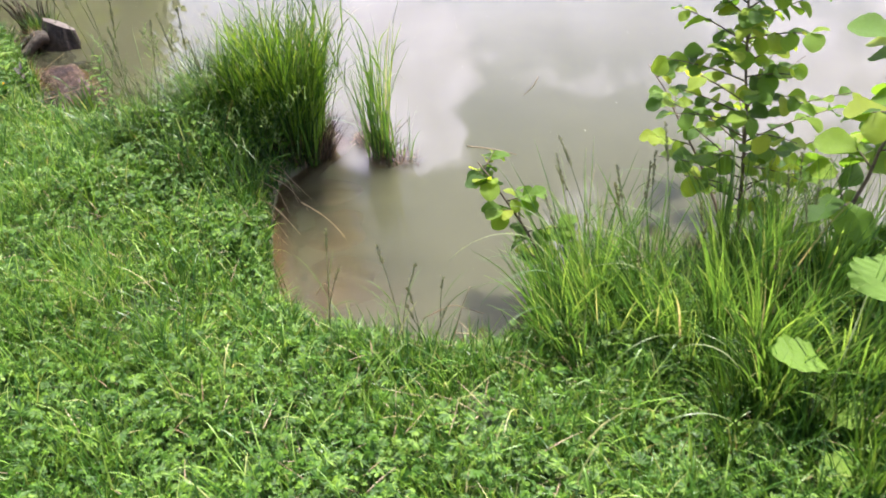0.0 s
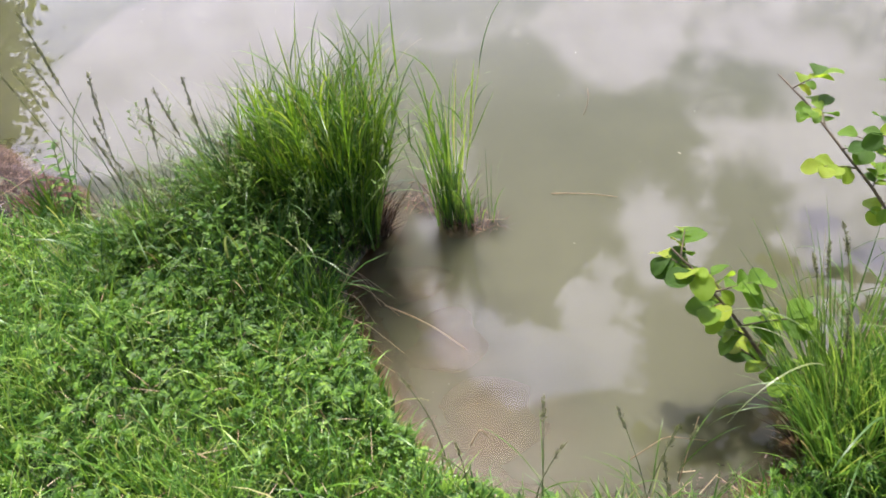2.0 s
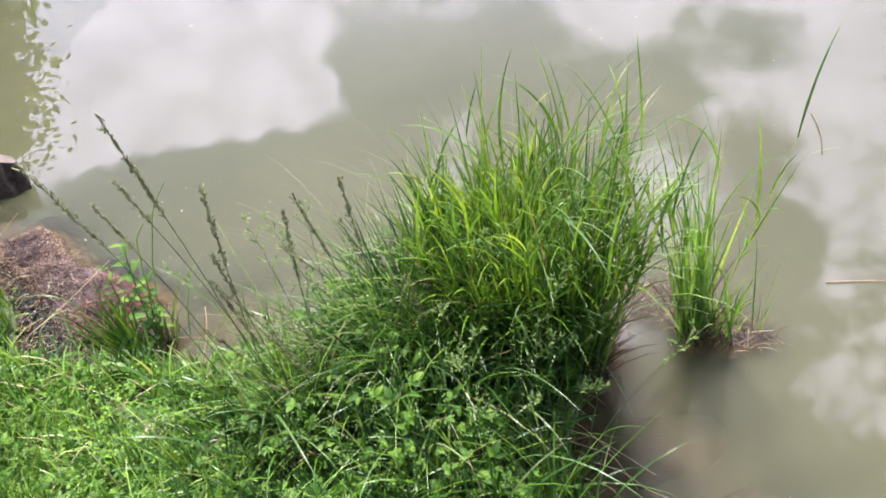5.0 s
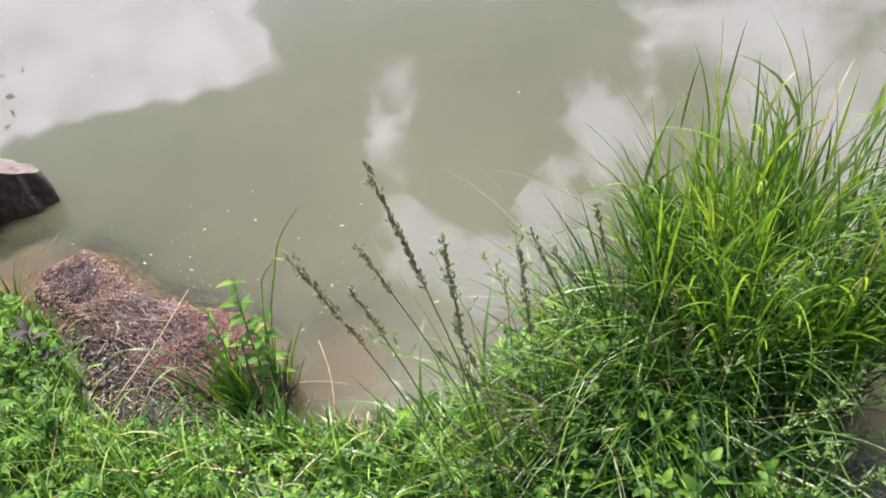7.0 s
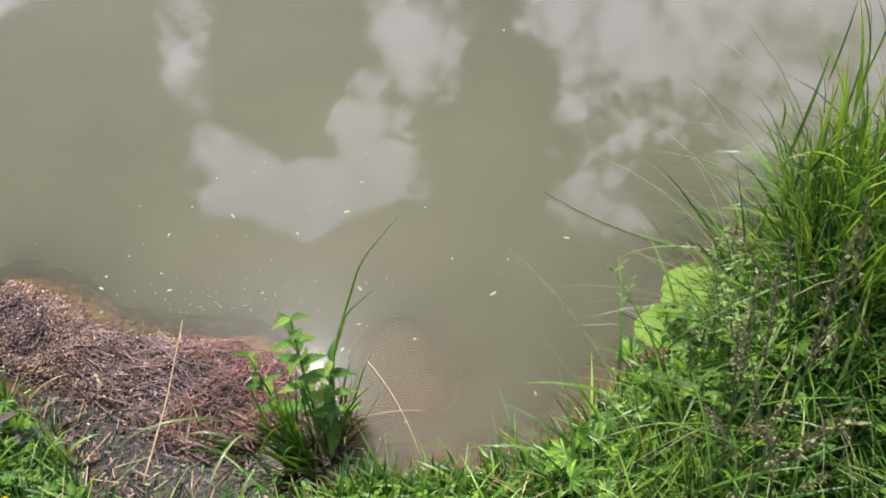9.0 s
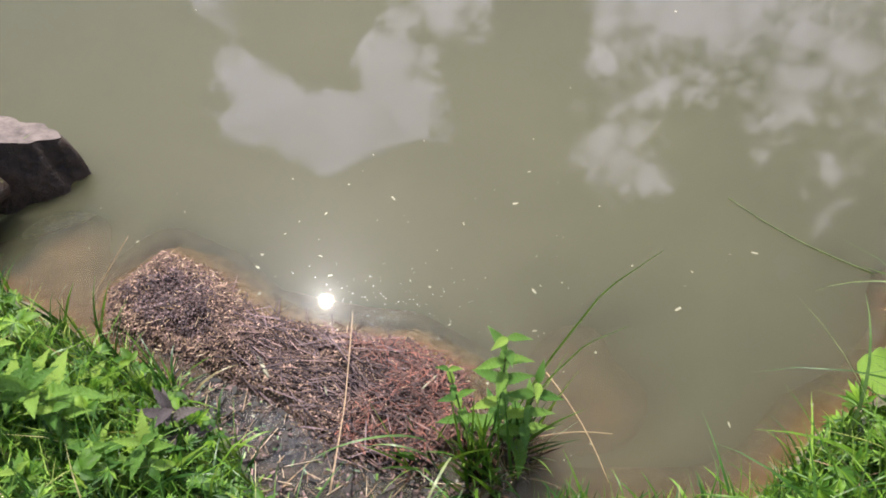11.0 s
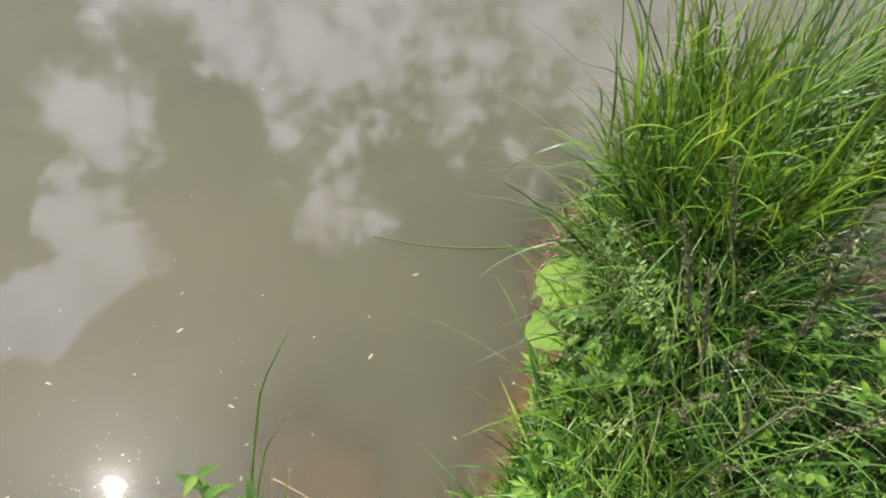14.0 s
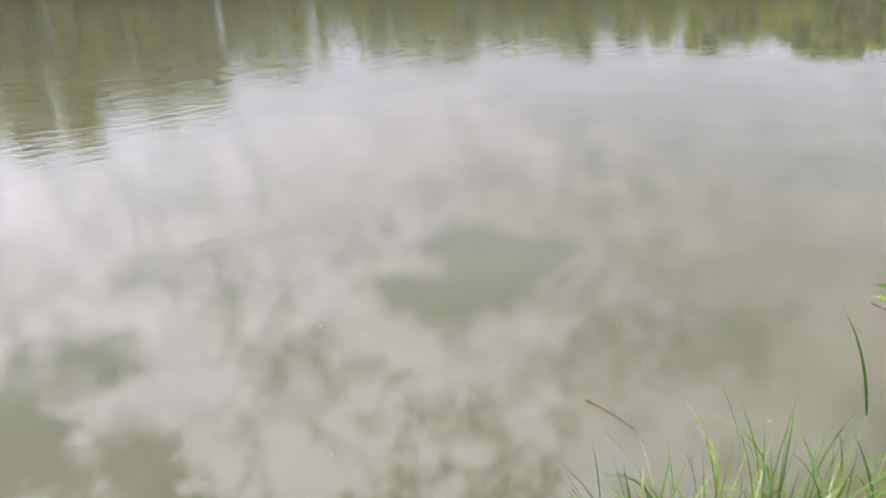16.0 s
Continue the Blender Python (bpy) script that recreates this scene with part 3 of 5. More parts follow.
def grid_mesh(name, xs, ys, zf, mat, attr, af):
    X, Y = np.meshgrid(xs, ys)
    d = shore_distance(X, Y)
    V = np.stack([X, Y, zf(X, Y, d)], 2).reshape(-1, 3)
    nx, ny = len(xs), len(ys)
    i = (np.arange(ny - 1)[:, None] * nx + np.arange(nx - 1)[None]).ravel()
    T = np.concatenate([np.stack([i, i + 1, i + nx + 1], 1), np.stack([i, i + nx + 1, i + nx], 1)])
    me = mesh_np(name, V, T, mat)
    at = me.attributes.new(attr, "FLOAT", "POINT")
    at.data.foreach_set("value", af(X, Y, d).astype(np.float32).ravel())
    return me


# outline of the floating litter raft
RAFT = [(-0.62, 3.92), (-0.50, 4.02), (-0.37, 3.94), (-0.26, 3.82), (-0.09, 3.76), (0.09, 3.72), (0.21, 3.63), (0.20, 3.50), (0.10, 3.44),
        (-0.05, 3.47), (-0.19, 3.60), (-0.32, 3.68), (-0.48, 3.77), (-0.61, 3.83)]


def inside_poly(x, y, poly):
    P, Q = np.array(poly), np.roll(np.array(poly), -1, 0)
    best, ins = np.full(x.shape, 1e9), np.zeros(x.shape, bool)
    for (ax, ay), (bx, by) in zip(P, Q):
        ex, ey = bx - ax, by - ay
        t = np.clip(((x - ax) * ex + (y - ay) * ey) / (ex * ex + ey * ey), 0, 1)
        best = np.minimum(best, np.hypot(x - ax - t * ex, y - ay - t * ey))
        ins ^= ((ay > y) != (by > y)) & (x < ex * (y - ay) / (ey if ey else 1e-9) + ax)
    return np.where(ins, best, -best)


def clear_depth(x, y, d):
    """Depth to the bed or to the drowned fringe of the raft."""
    return np.maximum(np.minimum(ground_z(x, y, d), 0), -0.012 + 0.9 * np.minimum(inside_poly(x, y, RAFT), 0))


def ooze(x, y):
    """Black ooze between the litter raft and the bank."""
    return np.exp(-((x + 0.2) / 0.45) ** 2 - ((y - 3.52) / 0.3) ** 2 * (1 + 0.4 * np.sin(13 * x + 9 * y)))


def stagnant(x, y):
    """Clear, scummy water in the gap behind the raft."""
    return np.exp(-((x + 0.2 + 0.5 * (y - 3.5)) / 0.26) ** 2 - ((y - 3.5) / 0.13) ** 2)


gx, gy = graded(-1.6, 5.0, 0.035, 400), graded(-0.2, 4.6, 0.035, 400)
ground = tagged(new("ground", grid_mesh("ground", gx, gy, ground_z, M_GROUND, "bed", lambda X, Y, d: np.clip(0.5 - d / 0.06, 0, 1))),
                "dark soil bank and muddy pond bed under the grass", "ground", "", "structure")
# pale silt covers the bed, but for the black ooze round the rotting litter
X, Y = np.meshgrid(gx, gy)
silt = 1 - 1.15 * ooze(X, Y)
ground.data.attributes.new("silt", "FLOAT", "POINT").data.foreach_set("value", np.clip(silt, 0, 1).astype(np.float32).ravel())
wx, wy = gx[(gx > -14) & (gx < 50)], gy[(gy > 1) & (gy < 44)]
water = tagged(new("water", grid_mesh("water", wx, wy, lambda X, Y, d: X * 0, M_WATER, "murk", lambda X, Y, d: (1 - np.exp(clear_depth(X, Y, d) / 0.085)) * (1 - 0.85 * stagnant(X, Y)))),
               "murky olive pond water with mirrored clouds", "water", "", "structure")
X, Y = np.meshgrid(wx, wy)
water.data.attributes.new("scum", "FLOAT", "POINT").data.foreach_set("value", stagnant(X, Y).astype(np.float32).ravel())


# ---- lawn and bank growth ----
def spots(n, x0, x1, y0, y1, lo=0.0, hi=9.0):
    """Random ground places whose distance from the water's edge lies between lo and hi."""
    P = rng.uniform((x0, y0), (x1, y1), (n, 2))
    d = shore_distance(P[:, 0], P[:, 1])
    k = (d > lo) & (d < hi)
    P, d = P[k], d[k]
    return np.column_stack([P, ground_z(P[:, 0], P[:, 1], d)]), d


def clumped(P, freq, seed, keep=0.5):
    """Thins places out in natural patches."""
    a = np.sin(P[:, 0] * freq + seed) + np.sin(P[:, 1] * freq * 1.3 + 2 * seed) + np.sin((P[:, 0] + P[:, 1]) * freq * 2.1 + seed * 3) * 0.7
    return rng.uniform(-1.6, 1.6, len(P)) * 0.8 + a > (0.5 - keep) * 3


def under_tall(P):
    """Places under the tall herbs of the bank, where little short grass survives."""
    d = shore_distance(P[:, 0], P[:, 1])
    return (P[:, 0] > 0.95) & (P[:, 0] < 1.85) & (P[:, 1] > 2.8) & (d < 0.5) & (rng.random(len(P)) < 0.85)


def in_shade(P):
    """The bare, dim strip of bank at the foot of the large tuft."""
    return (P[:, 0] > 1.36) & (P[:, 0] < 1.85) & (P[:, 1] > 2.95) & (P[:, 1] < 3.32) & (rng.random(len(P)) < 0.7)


def cut_leaf():
    """A palmate leaf of narrow pointed lobes, flat fan along +y."""
    V, T = [], []
    for a, ln in ((-1.7, 0.55), (-1.15, 0.8), (-0.7, 0.7), (-0.3, 0.95), (0.0, 0.85), (0.3, 1.0), (0.7, 0.7), (1.15, 0.8), (1.7, 0.55)):
        k, c, s = len(V), math.cos(a), math.sin(a)
        for x, y, z in ((0, 0, 0), (-0.13, 0.55, 0.05), (0, 0.5, -0.02), (0.13, 0.55, 0.05), (0, 1, -0.16)):
            V.append(((x * c + y * s) * ln, (y * c - x * s) * ln, z * ln))
        T += [(k, k + 2, k + 1), (k, k + 3, k + 2), (k + 1, k + 2, k + 4), (k + 2, k + 3, k + 4)]
    return np.array(V), np.array(T)


def lawn():
    P, d = spots(230000, -1.5, 4.7, 0.9, 3.8, 0.0)
    P = P[(P[:, 1] > 2.0 - 0.55 * (P[:, 0] - 0.0).clip(0, 4) + 0.25) | (rng.random(len(P)) < 0.15)]
    P = P[clumped(P, 9.0, 0.3, 0.92) & ~under_tall(P)]
    n = len(P)
    L = rng.gamma(4.0, 0.027, n).clip(0.035, 0.26) * (0.85 + 0.25 * np.sin(2.3 * P[:, 0] + 1.1) * np.sin(3.1 * P[:, 1]) + 0.3 * np.sin(11 * P[:, 0] + 4 * P[:, 1]) * np.sin(13 * P[:, 1] - 3 * P[:, 0]))
    L *= np.clip(0.6 + shore_distance(P[:, 0], P[:, 1]) / 0.3, 0, 1)
    V, T = blades(P, rng.uniform(0, 6.28, n), L, rng.uniform(0.003, 0.0075, n), np.abs(rng.normal(0, 0.4, n)), rng.uniform(0.2, 1.6, n), 3, face=0.9)
    stuff("lawn_grass", mesh_np("lawn_grass", V, T, M_LAWN), "short bright green meadow grass on the pond bank", "grass")
    # longer blades standing out of the sward
    P, d = spots(26000, -1.5, 4.7, 0.9, 3.8, 0.04)
    P = P[(P[:, 1] > 2.25 - 0.55 * P[:, 0].clip(0, 4)) & clumped(P, 7.0, 1.7, 0.5) & ~under_tall(P)]
    n = len(P)
    V, T = blades(P, rng.uniform(0, 6.28, n), rng.uniform(0.12, 0.28, n), rng.uniform(0.004, 0.0085, n), np.abs(rng.normal(0, 0.35, n)), rng.uniform(0.3, 2.0, n), 5, face=0.9)
    stuff("meadow_grass", mesh_np("meadow_grass", V, T, M_LAWN), "longer bending meadow grass blades among the lawn", "grass")
    # the meadow goes on behind and beside the bank
    P, d = spots(110000, -7, 10, -5, 4.5, 0.0)
    P = P[(P[:, 0] < -1.5) | (P[:, 0] > 4.7) | (P[:, 1] < np.maximum(2.3 - 0.55 * P[:, 0].clip(0, 4), 0.95))]
    n = len(P)
    V, T = blades(P, rng.uniform(0, 6.28, n), rng.uniform(0.08, 0.24, n), rng.uniform(0.01, 0.02, n), np.abs(rng.normal(0, 0.5, n)), rng.uniform(0.3, 1.6, n), 2, face=0.9)
    stuff("outer_meadow", mesh_np("outer_meadow", V, T, M_LAWN), "green meadow grass spreading behind the bank", "grass")
    # clover: three rounded leaflets on a hidden stalk
    leafl = np.array([(0, 0, 0), (-0.36, 0.45, 0.10), (-0.26, 0.9, 0.06), (0, 0.98, -0.02), (0.26, 0.9, 0.06), (0.36, 0.45, 0.10), (0, 0.5, 0.0)])
    ft = np.array([(0, 6, 1), (1, 6, 2), (2, 6, 3), (3, 6, 4), (4, 6, 5), (5, 6, 0)])
    cv, ct = join([(leafl @ np.array([[math.cos(a), math.sin(a), 0], [-math.sin(a), math.cos(a), 0], [0, 0, 1]]), ft) for a in (0, 2.09, 4.19)])
    P, d = spots(26000, -1.5, 4.7, 0.9, 3.7, 0.03)
    P = P[((P[:, 1] > 2.0 - 0.55 * P[:, 0].clip(0, 4) + 0.25)) & clumped(P, 3.3, 1.0, 0.55) & ~under_tall(P)]
    n = len(P)
    P[:, 2] += rng.uniform(0.03, 0.11, n)
    V, T = scatter(cv, ct, P, turns(rng.uniform(0, 6.28, n), rng.normal(0, 0.4, n), rng.uniform(0, 6.28, n)), rng.uniform(0.009, 0.017, n))
    stuff("lawn_clover", mesh_np("lawn_clover", V, T, M_CLOVER), "clover leaves among the short grass", "clover")
    # deeply cut herb leaves, like a buttercup's
    P, d = spots(26000, -1.5, 4.7, 0.9, 3.7, 0.02)
    P = P[((P[:, 1] > 2.0 - 0.55 * P[:, 0].clip(0, 4) + 0.2)) & clumped(P, 4.7, 2.2, 0.6) & ~under_tall(P)]
    n = len(P)
    P[:, 2] += rng.uniform(0.03, 0.12, n)
    V, T = scatter(*cut_leaf(), P, turns(rng.uniform(0, 6.28, n), rng.uniform(-0.3, 0.8, n), None), rng.gamma(6, 0.0046, n).clip(0.014, 0.05))
    stuff("meadow_herbs", mesh_np("meadow_herbs", V, T, M_CLOVER), "deeply cut herb leaves spread through the meadow grass", "herbs")
    # withered blades lying in the lawn
    P, d = spots(1500, -1.3, 4.6, 1.0, 3.6, 0.03)
    n = len(P)
    P[:, 2] += rng.uniform(0.03, 0.09, n)
    V, T = blades(P, rng.uniform(0, 6.28, n), rng.uniform(0.06, 0.16, n), rng.uniform(0.002, 0.004, n), rng.uniform(0.9, 1.5, n), rng.uniform(-0.1, 0.8, n), 4)
    stuff("withered_grass", mesh_np("withered_grass", V, T, M_STRAW), "pale withered blades lying in the lawn", "dry grass")


def bank_grass():
    """Longer growth along the water's edge."""
    chunks = []
    for x0, x1, y0, y1, lo, hi, n, l0, l1 in (
            (-1.4, 0.1, 2.9, 4.3, 0.0, 0.3, 1500, 0.08, 0.24), (0.3, 0.9, 3.0, 3.4, 0.0, 0.12, 900, 0.06, 0.16),
            (0.95, 1.8, 2.75, 3.85, 0.05, 0.42, 650, 0.2, 0.5), (0.75, 1.7, 2.85, 3.8, 0.0, 0.14, 1200, 0.06, 0.2), (0.75, 1.5, 2.8, 3.4, 0.08, 0.5, 600, 0.15, 0.36),
            (1.65, 2.2, 2.3, 3.3, 0.0, 0.14, 1300, 0.05, 0.14), (2.2, 3.0, 2.0, 2.5, 0.03, 0.25, 700, 0.06, 0.14), (1.2, 1.5, 3.15, 3.5, 0.05, 0.4, 900, 0.3, 0.6)):
        P, d = spots(n * 4, x0, x1, y0, y1, lo, hi)
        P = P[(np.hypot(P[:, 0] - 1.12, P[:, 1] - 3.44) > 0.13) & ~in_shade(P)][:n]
        n = len(P)
        az = rng.uniform(0, 6.28, n)
        chunks.append(blades(P, az, rng.uniform(l0, l1, n), rng.uniform(0.003, 0.0105, n), np.abs(rng.normal(0, 0.35, n)), rng.uniform(0.2, 1.9, n), 6))
    V, T = join(chunks)
    stuff("bank_grass", mesh_np("bank_grass", V, T, M_TUFT), "longer green grass hanging over the water's edge", "grass")


def tuft(name, label, at, rx, ry, n, l0, l1, width, spread, bias=(0, 0), curl=(0.2, 1.3), droop=0, mat=M_TUFT, group="", culms=0, combed=0, slope=0.0, leafy=0):
    ob = thing(name, label, "grass", at, group)
    # shoots stand in bundles, each with its own lean
    k = max(6, n // 45)
    ca, cr = rng.uniform(0, 6.28, k), np.sqrt(rng.random(k))
    cx, cy = rx * cr * np.cos(ca), ry * cr * np.sin(ca)
    caz = np.arctan2(np.sin(ca) * cr + bias[1] + rng.normal(0, 0.3, k), np.cos(ca) * cr + bias[0] + rng.normal(0, 0.3, k))
    clen, clean = rng.uniform(0.62, 1.06, k), spread * cr + np.abs(rng.normal(0, 0.06, k))
    w = rng.integers(0, k, n)
    P = np.column_stack([cx[w] + rng.normal(0, 0.016, n), cy[w] + rng.normal(0, 0.016, n), np.zeros(n) - 0.03])
    az = caz[w] + rng.normal(0, 1.2, n)
    L = (l0 + (l1 - l0) * rng.random(n) ** 0.8) * clen[w] * (1 + slope * P[:, 0])
    V, T = blades(P, az, L, rng.uniform(0.5, 1.25, n) * width, clean[w] + np.abs(rng.normal(0, 0.07, n)), curl[0] + (curl[1] - curl[0]) * rng.random(n) ** 2.2, 9, 2.6, face=0.9, point=3)
    part("foliage", mesh_np("foliage", V, T, mat), ob, kind="stuff")
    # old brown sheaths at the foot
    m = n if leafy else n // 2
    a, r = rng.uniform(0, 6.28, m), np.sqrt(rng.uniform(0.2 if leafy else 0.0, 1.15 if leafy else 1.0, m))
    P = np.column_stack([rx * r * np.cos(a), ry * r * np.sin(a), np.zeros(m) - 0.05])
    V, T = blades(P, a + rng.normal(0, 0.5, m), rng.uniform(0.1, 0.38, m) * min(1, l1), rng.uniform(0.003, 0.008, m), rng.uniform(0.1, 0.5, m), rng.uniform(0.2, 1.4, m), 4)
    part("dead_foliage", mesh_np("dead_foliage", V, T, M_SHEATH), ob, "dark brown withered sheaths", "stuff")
    if leafy:
        # leafy culms: upright stems that carry short arching leaves in their upper part
        a, r = rng.uniform(0, 6.28, leafy), np.sqrt(rng.random(leafy))
        B = np.column_stack([rx * r * np.cos(a), ry * r * np.sin(a), np.zeros(leafy)])
        H = rng.uniform(0.55, 1.0, leafy) * l1 * 0.86 * (1 + slope * B[:, 0])
        tilt = 0.22 * r + np.abs(rng.normal(0, 0.05, leafy))
        chunks = [blades(B, a, H, rng.uniform(0.0035, 0.005, leafy), tilt, np.zeros(leafy), 6, point=6, bend=0.0)]
        per = 8
        w = np.repeat(np.arange(leafy), per)
        f = (0.34 + 0.6 * rng.random(leafy * per)) * H[w]
        out = f * np.sin(tilt[w])
        P = B[w] + np.column_stack([out * np.cos(a[w]), out * np.sin(a[w]), f * np.cos(tilt[w])])
        m = leafy * per
        chunks.append(blades(P, a[w] + rng.normal(0, 1.5, m), rng.uniform(0.12, 0.34, m), rng.uniform(0.5, 1.05, m) * width, rng.uniform(0.05, 0.4, m), rng.uniform(0.1, 1.5, m), 7, 1.5, face=0.7, point=2.6))
        V, T = join(chunks)
        part("leafy_growth", mesh_np("leafy_growth", V, T, M_LEAFY), ob, "bright yellow-green leaves on upright stems", "stuff")
    if droop:
        a = rng.uniform(1.5, 4.3, droop)
        P = np.column_stack([rx * 0.9 * np.cos(a), ry * 0.9 * np.sin(a), rng.uniform(0.02, 0.32, droop)])
        V, T = blades(P, a + rng.normal(0, 0.3, droop), rng.uniform(0.45, 0.8, droop) * l1, rng.uniform(0.45, 0.9, droop) * width, rng.uniform(0.1, 0.4, droop), rng.uniform(2.3, 3.0, droop), 12, 1.0, face=0.5, point=3)
        part("arching_foliage", mesh_np("arching_foliage", V, T, M_PALE), ob, "long pale arching blades", "stuff")
    if culms:
        a = rng.normal(2.9, 1.0, culms)
        P = np.column_stack([rx * 0.6 * np.cos(a), ry * 0.6 * np.sin(a), np.zeros(culms)])
        V, T = blades(P, a, rng.uniform(0.7, 1.05, culms) * l1, rng.uniform(0.0015, 0.003, culms), rng.uniform(0.1, 0.4, culms), rng.uniform(0.8, 1.7, culms), 10, 2.2, point=4)
        part("flowering_growth", mesh_np("flowering_growth", V, T, M_SEED), ob, "fine dark flowering stems", "stuff")
    if combed:
        # one side is combed over by the wind
        a = rng.normal(-0.45, 0.55, combed)
        P = np.column_stack([rx * rng.uniform(0, 0.9, combed) * np.cos(a), ry * rng.uniform(0, 0.9, combed) * np.sin(a), rng.uniform(0.3, 0.62, combed)])
        V, T = blades(P, a, rng.uniform(0.3, 0.62, combed) * l1, rng.uniform(0.3, 0.8, combed) * width, rng.uniform(0.2, 0.7, combed), rng.uniform(0.6, 1.5, combed), 11, 1.5, point=3)
        part("bent_foliage", mesh_np("bent_foliage", V, T, M_PALE), ob, "wind-bent paler blades", "stuff")
    return ob


def leafy_shoot(spread=1.0):
    """A stalk end with three ovate, toothed leaflets, pointing along +y."""
    leaf = leaf_shape(lambda q: 0.30 * math.sin(math.pi * (0.04 + 0.93 * q ** 0.8)) ** 0.9 * (1 + 0.12 * math.cos(math.pi * 5 * q)), 7, 0.30, 0.28, 0.012)
    chunks = []
    for a, k, dy in ((0.0, 1.0, 0.25), (1.15 * spread, 0.8, 0.12), (-1.15 * spread, 0.8, 0.12)):
        c, q = math.cos(a), math.sin(a)
        V = leaf[0] * k
        chunks.append((np.column_stack([V[:, 0] * c + V[:, 1] * q, V[:, 1] * c - V[:, 0] * q + dy, V[:, 2]]), leaf[1]))
    chunks.append(tube([(0, -1.2, -1.1), (0, -0.35, -0.15), (0, 0.25, 0)], [0.03, 0.025, 0.02], 3, False))
    return join(chunks)


def bank_herbs():
    rosette, shoot = cut_leaf(), leafy_shoot()
    chunks = []
    for x0, x1, y0, y1, lo, hi, n, h in ((0.7, 1.75, 2.75, 3.6, 0.0, 0.5, 700, 0.2), (-1.3, -0.15, 3.0, 4.2, 0.0, 0.35, 700, 0.16), (2.9, 4.4, 1.6, 2.6, 0.0, 0.7, 300, 0.15), (1.5, 2.0, 2.4, 3.2, 0.0, 0.25, 250, 0.14)):
        P, d = spots(n * 5, x0, x1, y0, y1, lo, hi)
        P = P[clumped(P, 6.0, 0.7, 0.45)][:n]
        n = len(P)
        P[:, 2] += rng.uniform(0.02, 1, n) ** 1.3 * h
        chunks.append(scatter(*rosette, P, turns(rng.uniform(0, 6.28, n), rng.normal(0, 0.5, n), None), rng.gamma(6, 0.005, n).clip(0.012, 0.055)))
    V, T = join(chunks)
    stuff("bank_herbs", mesh_np("bank_herbs", V, T, M_CLOVER), "bright leafy herbs crowding the bank's edge", "herbs")
    # taller herbs with ovate toothed leaves, in patches
    chunks = []
    for x0, x1, y0, y1, lo, hi, n, h0, h1, s0, s1 in (
            (0.95, 1.65, 2.8, 3.5, 0.0, 0.5, 420, 0.10, 0.32, 0.016, 0.032), (-1.3, -0.15, 3.0, 4.2, 0.0, 0.4, 90, 0.05, 0.18, 0.022, 0.04),
            (-0.4, 3.4, 1.2, 3.3, 0.05, 2.0, 500, 0.03, 0.06, 0.010, 0.020)):
        P, d = spots(n * 6, x0, x1, y0, y1, lo, hi)
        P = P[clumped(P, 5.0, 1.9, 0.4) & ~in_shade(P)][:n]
        n = len(P)
        P[:, 2] += rng.uniform(h0, h1, n)
        chunks.append(scatter(*shoot, P, turns(rng.uniform(0, 6.28, n), rng.normal(0.1, 0.35, n), None), rng.uniform(s0, s1, n)))
    V, T = join(chunks)
    stuff("leafy_herbs", mesh_np("leafy_herbs", V, T, M_HERB), "leafy herbs with toothed ovate leaves among the bank grass", "herbs")
    n = 40
    P, d = spots(n * 6, 0.9, 1.75, 2.8, 3.4, 0.02, 0.45)
    P = P[:n]
    V, T = blades(P, rng.uniform(0, 6.28, n), rng.uniform(0.3, 0.65, n), rng.uniform(0.005, 0.009, n), rng.uniform(0.1, 0.4, n), rng.uniform(0.9, 2.4, n), 10, 1.7, point=3)
    stuff("arching_grass", mesh_np("arching_grass", V, T, M_PALE), "long pale arching grass blades over the bank", "grass")


lawn()
bank_grass()
bank_herbs()
tuft("grass_tuft", "large dense green sedge tuft standing at the water's edge", (1.57, 3.46, 0.03), 0.20, 0.17, 950, 0.3, 0.84, 0.0085, 0.03, (0.2, 0.1), (0.05, 2.2), droop=20, culms=40, combed=80, slope=0.5, leafy=150)
tuft("grass_tuft", "thin wispy grass thicket leaning from the bank", (1.30, 3.34, 0.12), 0.17, 0.10, 380, 0.3, 0.72, 0.0036, 0.12, (-0.7, 0.1), (0.1, 1.3), culms=30)
tuft("grass_tuft", "slender upright sedge tuft standing in the water", (2.035, 3.58, 0.0), 0.04, 0.035, 70, 0.35, 0.95, 0.008, 0.01, (-0.6, 0), (0.05, 0.6), droop=4, mat=M_RANK, leafy=6)
tuft("grass_tuft", "short sedge shoots standing in the water", (2.14, 3.56, 0.0), 0.06, 0.03, 40, 0.12, 0.42, 0.007, 0.08, (0.5, 0), (0.1, 0.9), droop=5, mat=M_RANK)
tuft("grass_tuft", "fine wispy grass on the bank's edge", (1.18, 3.24, 0.12), 0.16, 0.1, 300, 0.25, 0.6, 0.0034, 0.12, (-0.5, 0.1), (0.1, 1.2), culms=30)
tuft("grass_tuft", "fine wispy grass on the bank's edge", (1.02, 3.12, 0.12), 0.16, 0.08, 230, 0.2, 0.5, 0.0034, 0.12, (-0.4, 0.1), (0.1, 1.2), culms=14, mat=M_RANK)
tuft("grass_tuft", "loose tuft of rank grass on the shore", (3.42, 2.50, 0.08), 0.18, 0.2, 1000, 0.2, 0.66, 0.0065, 0.3, (-0.35, 0.0), droop=14, mat=M_RANK)
tuft("grass_tuft", "loose tuft of rank grass on the shore", (3.98, 2.62, 0.15), 0.40, 0.4, 2000, 0.25, 0.64, 0.007, 0.25, (0, 0), droop=22, mat=M_RANK)
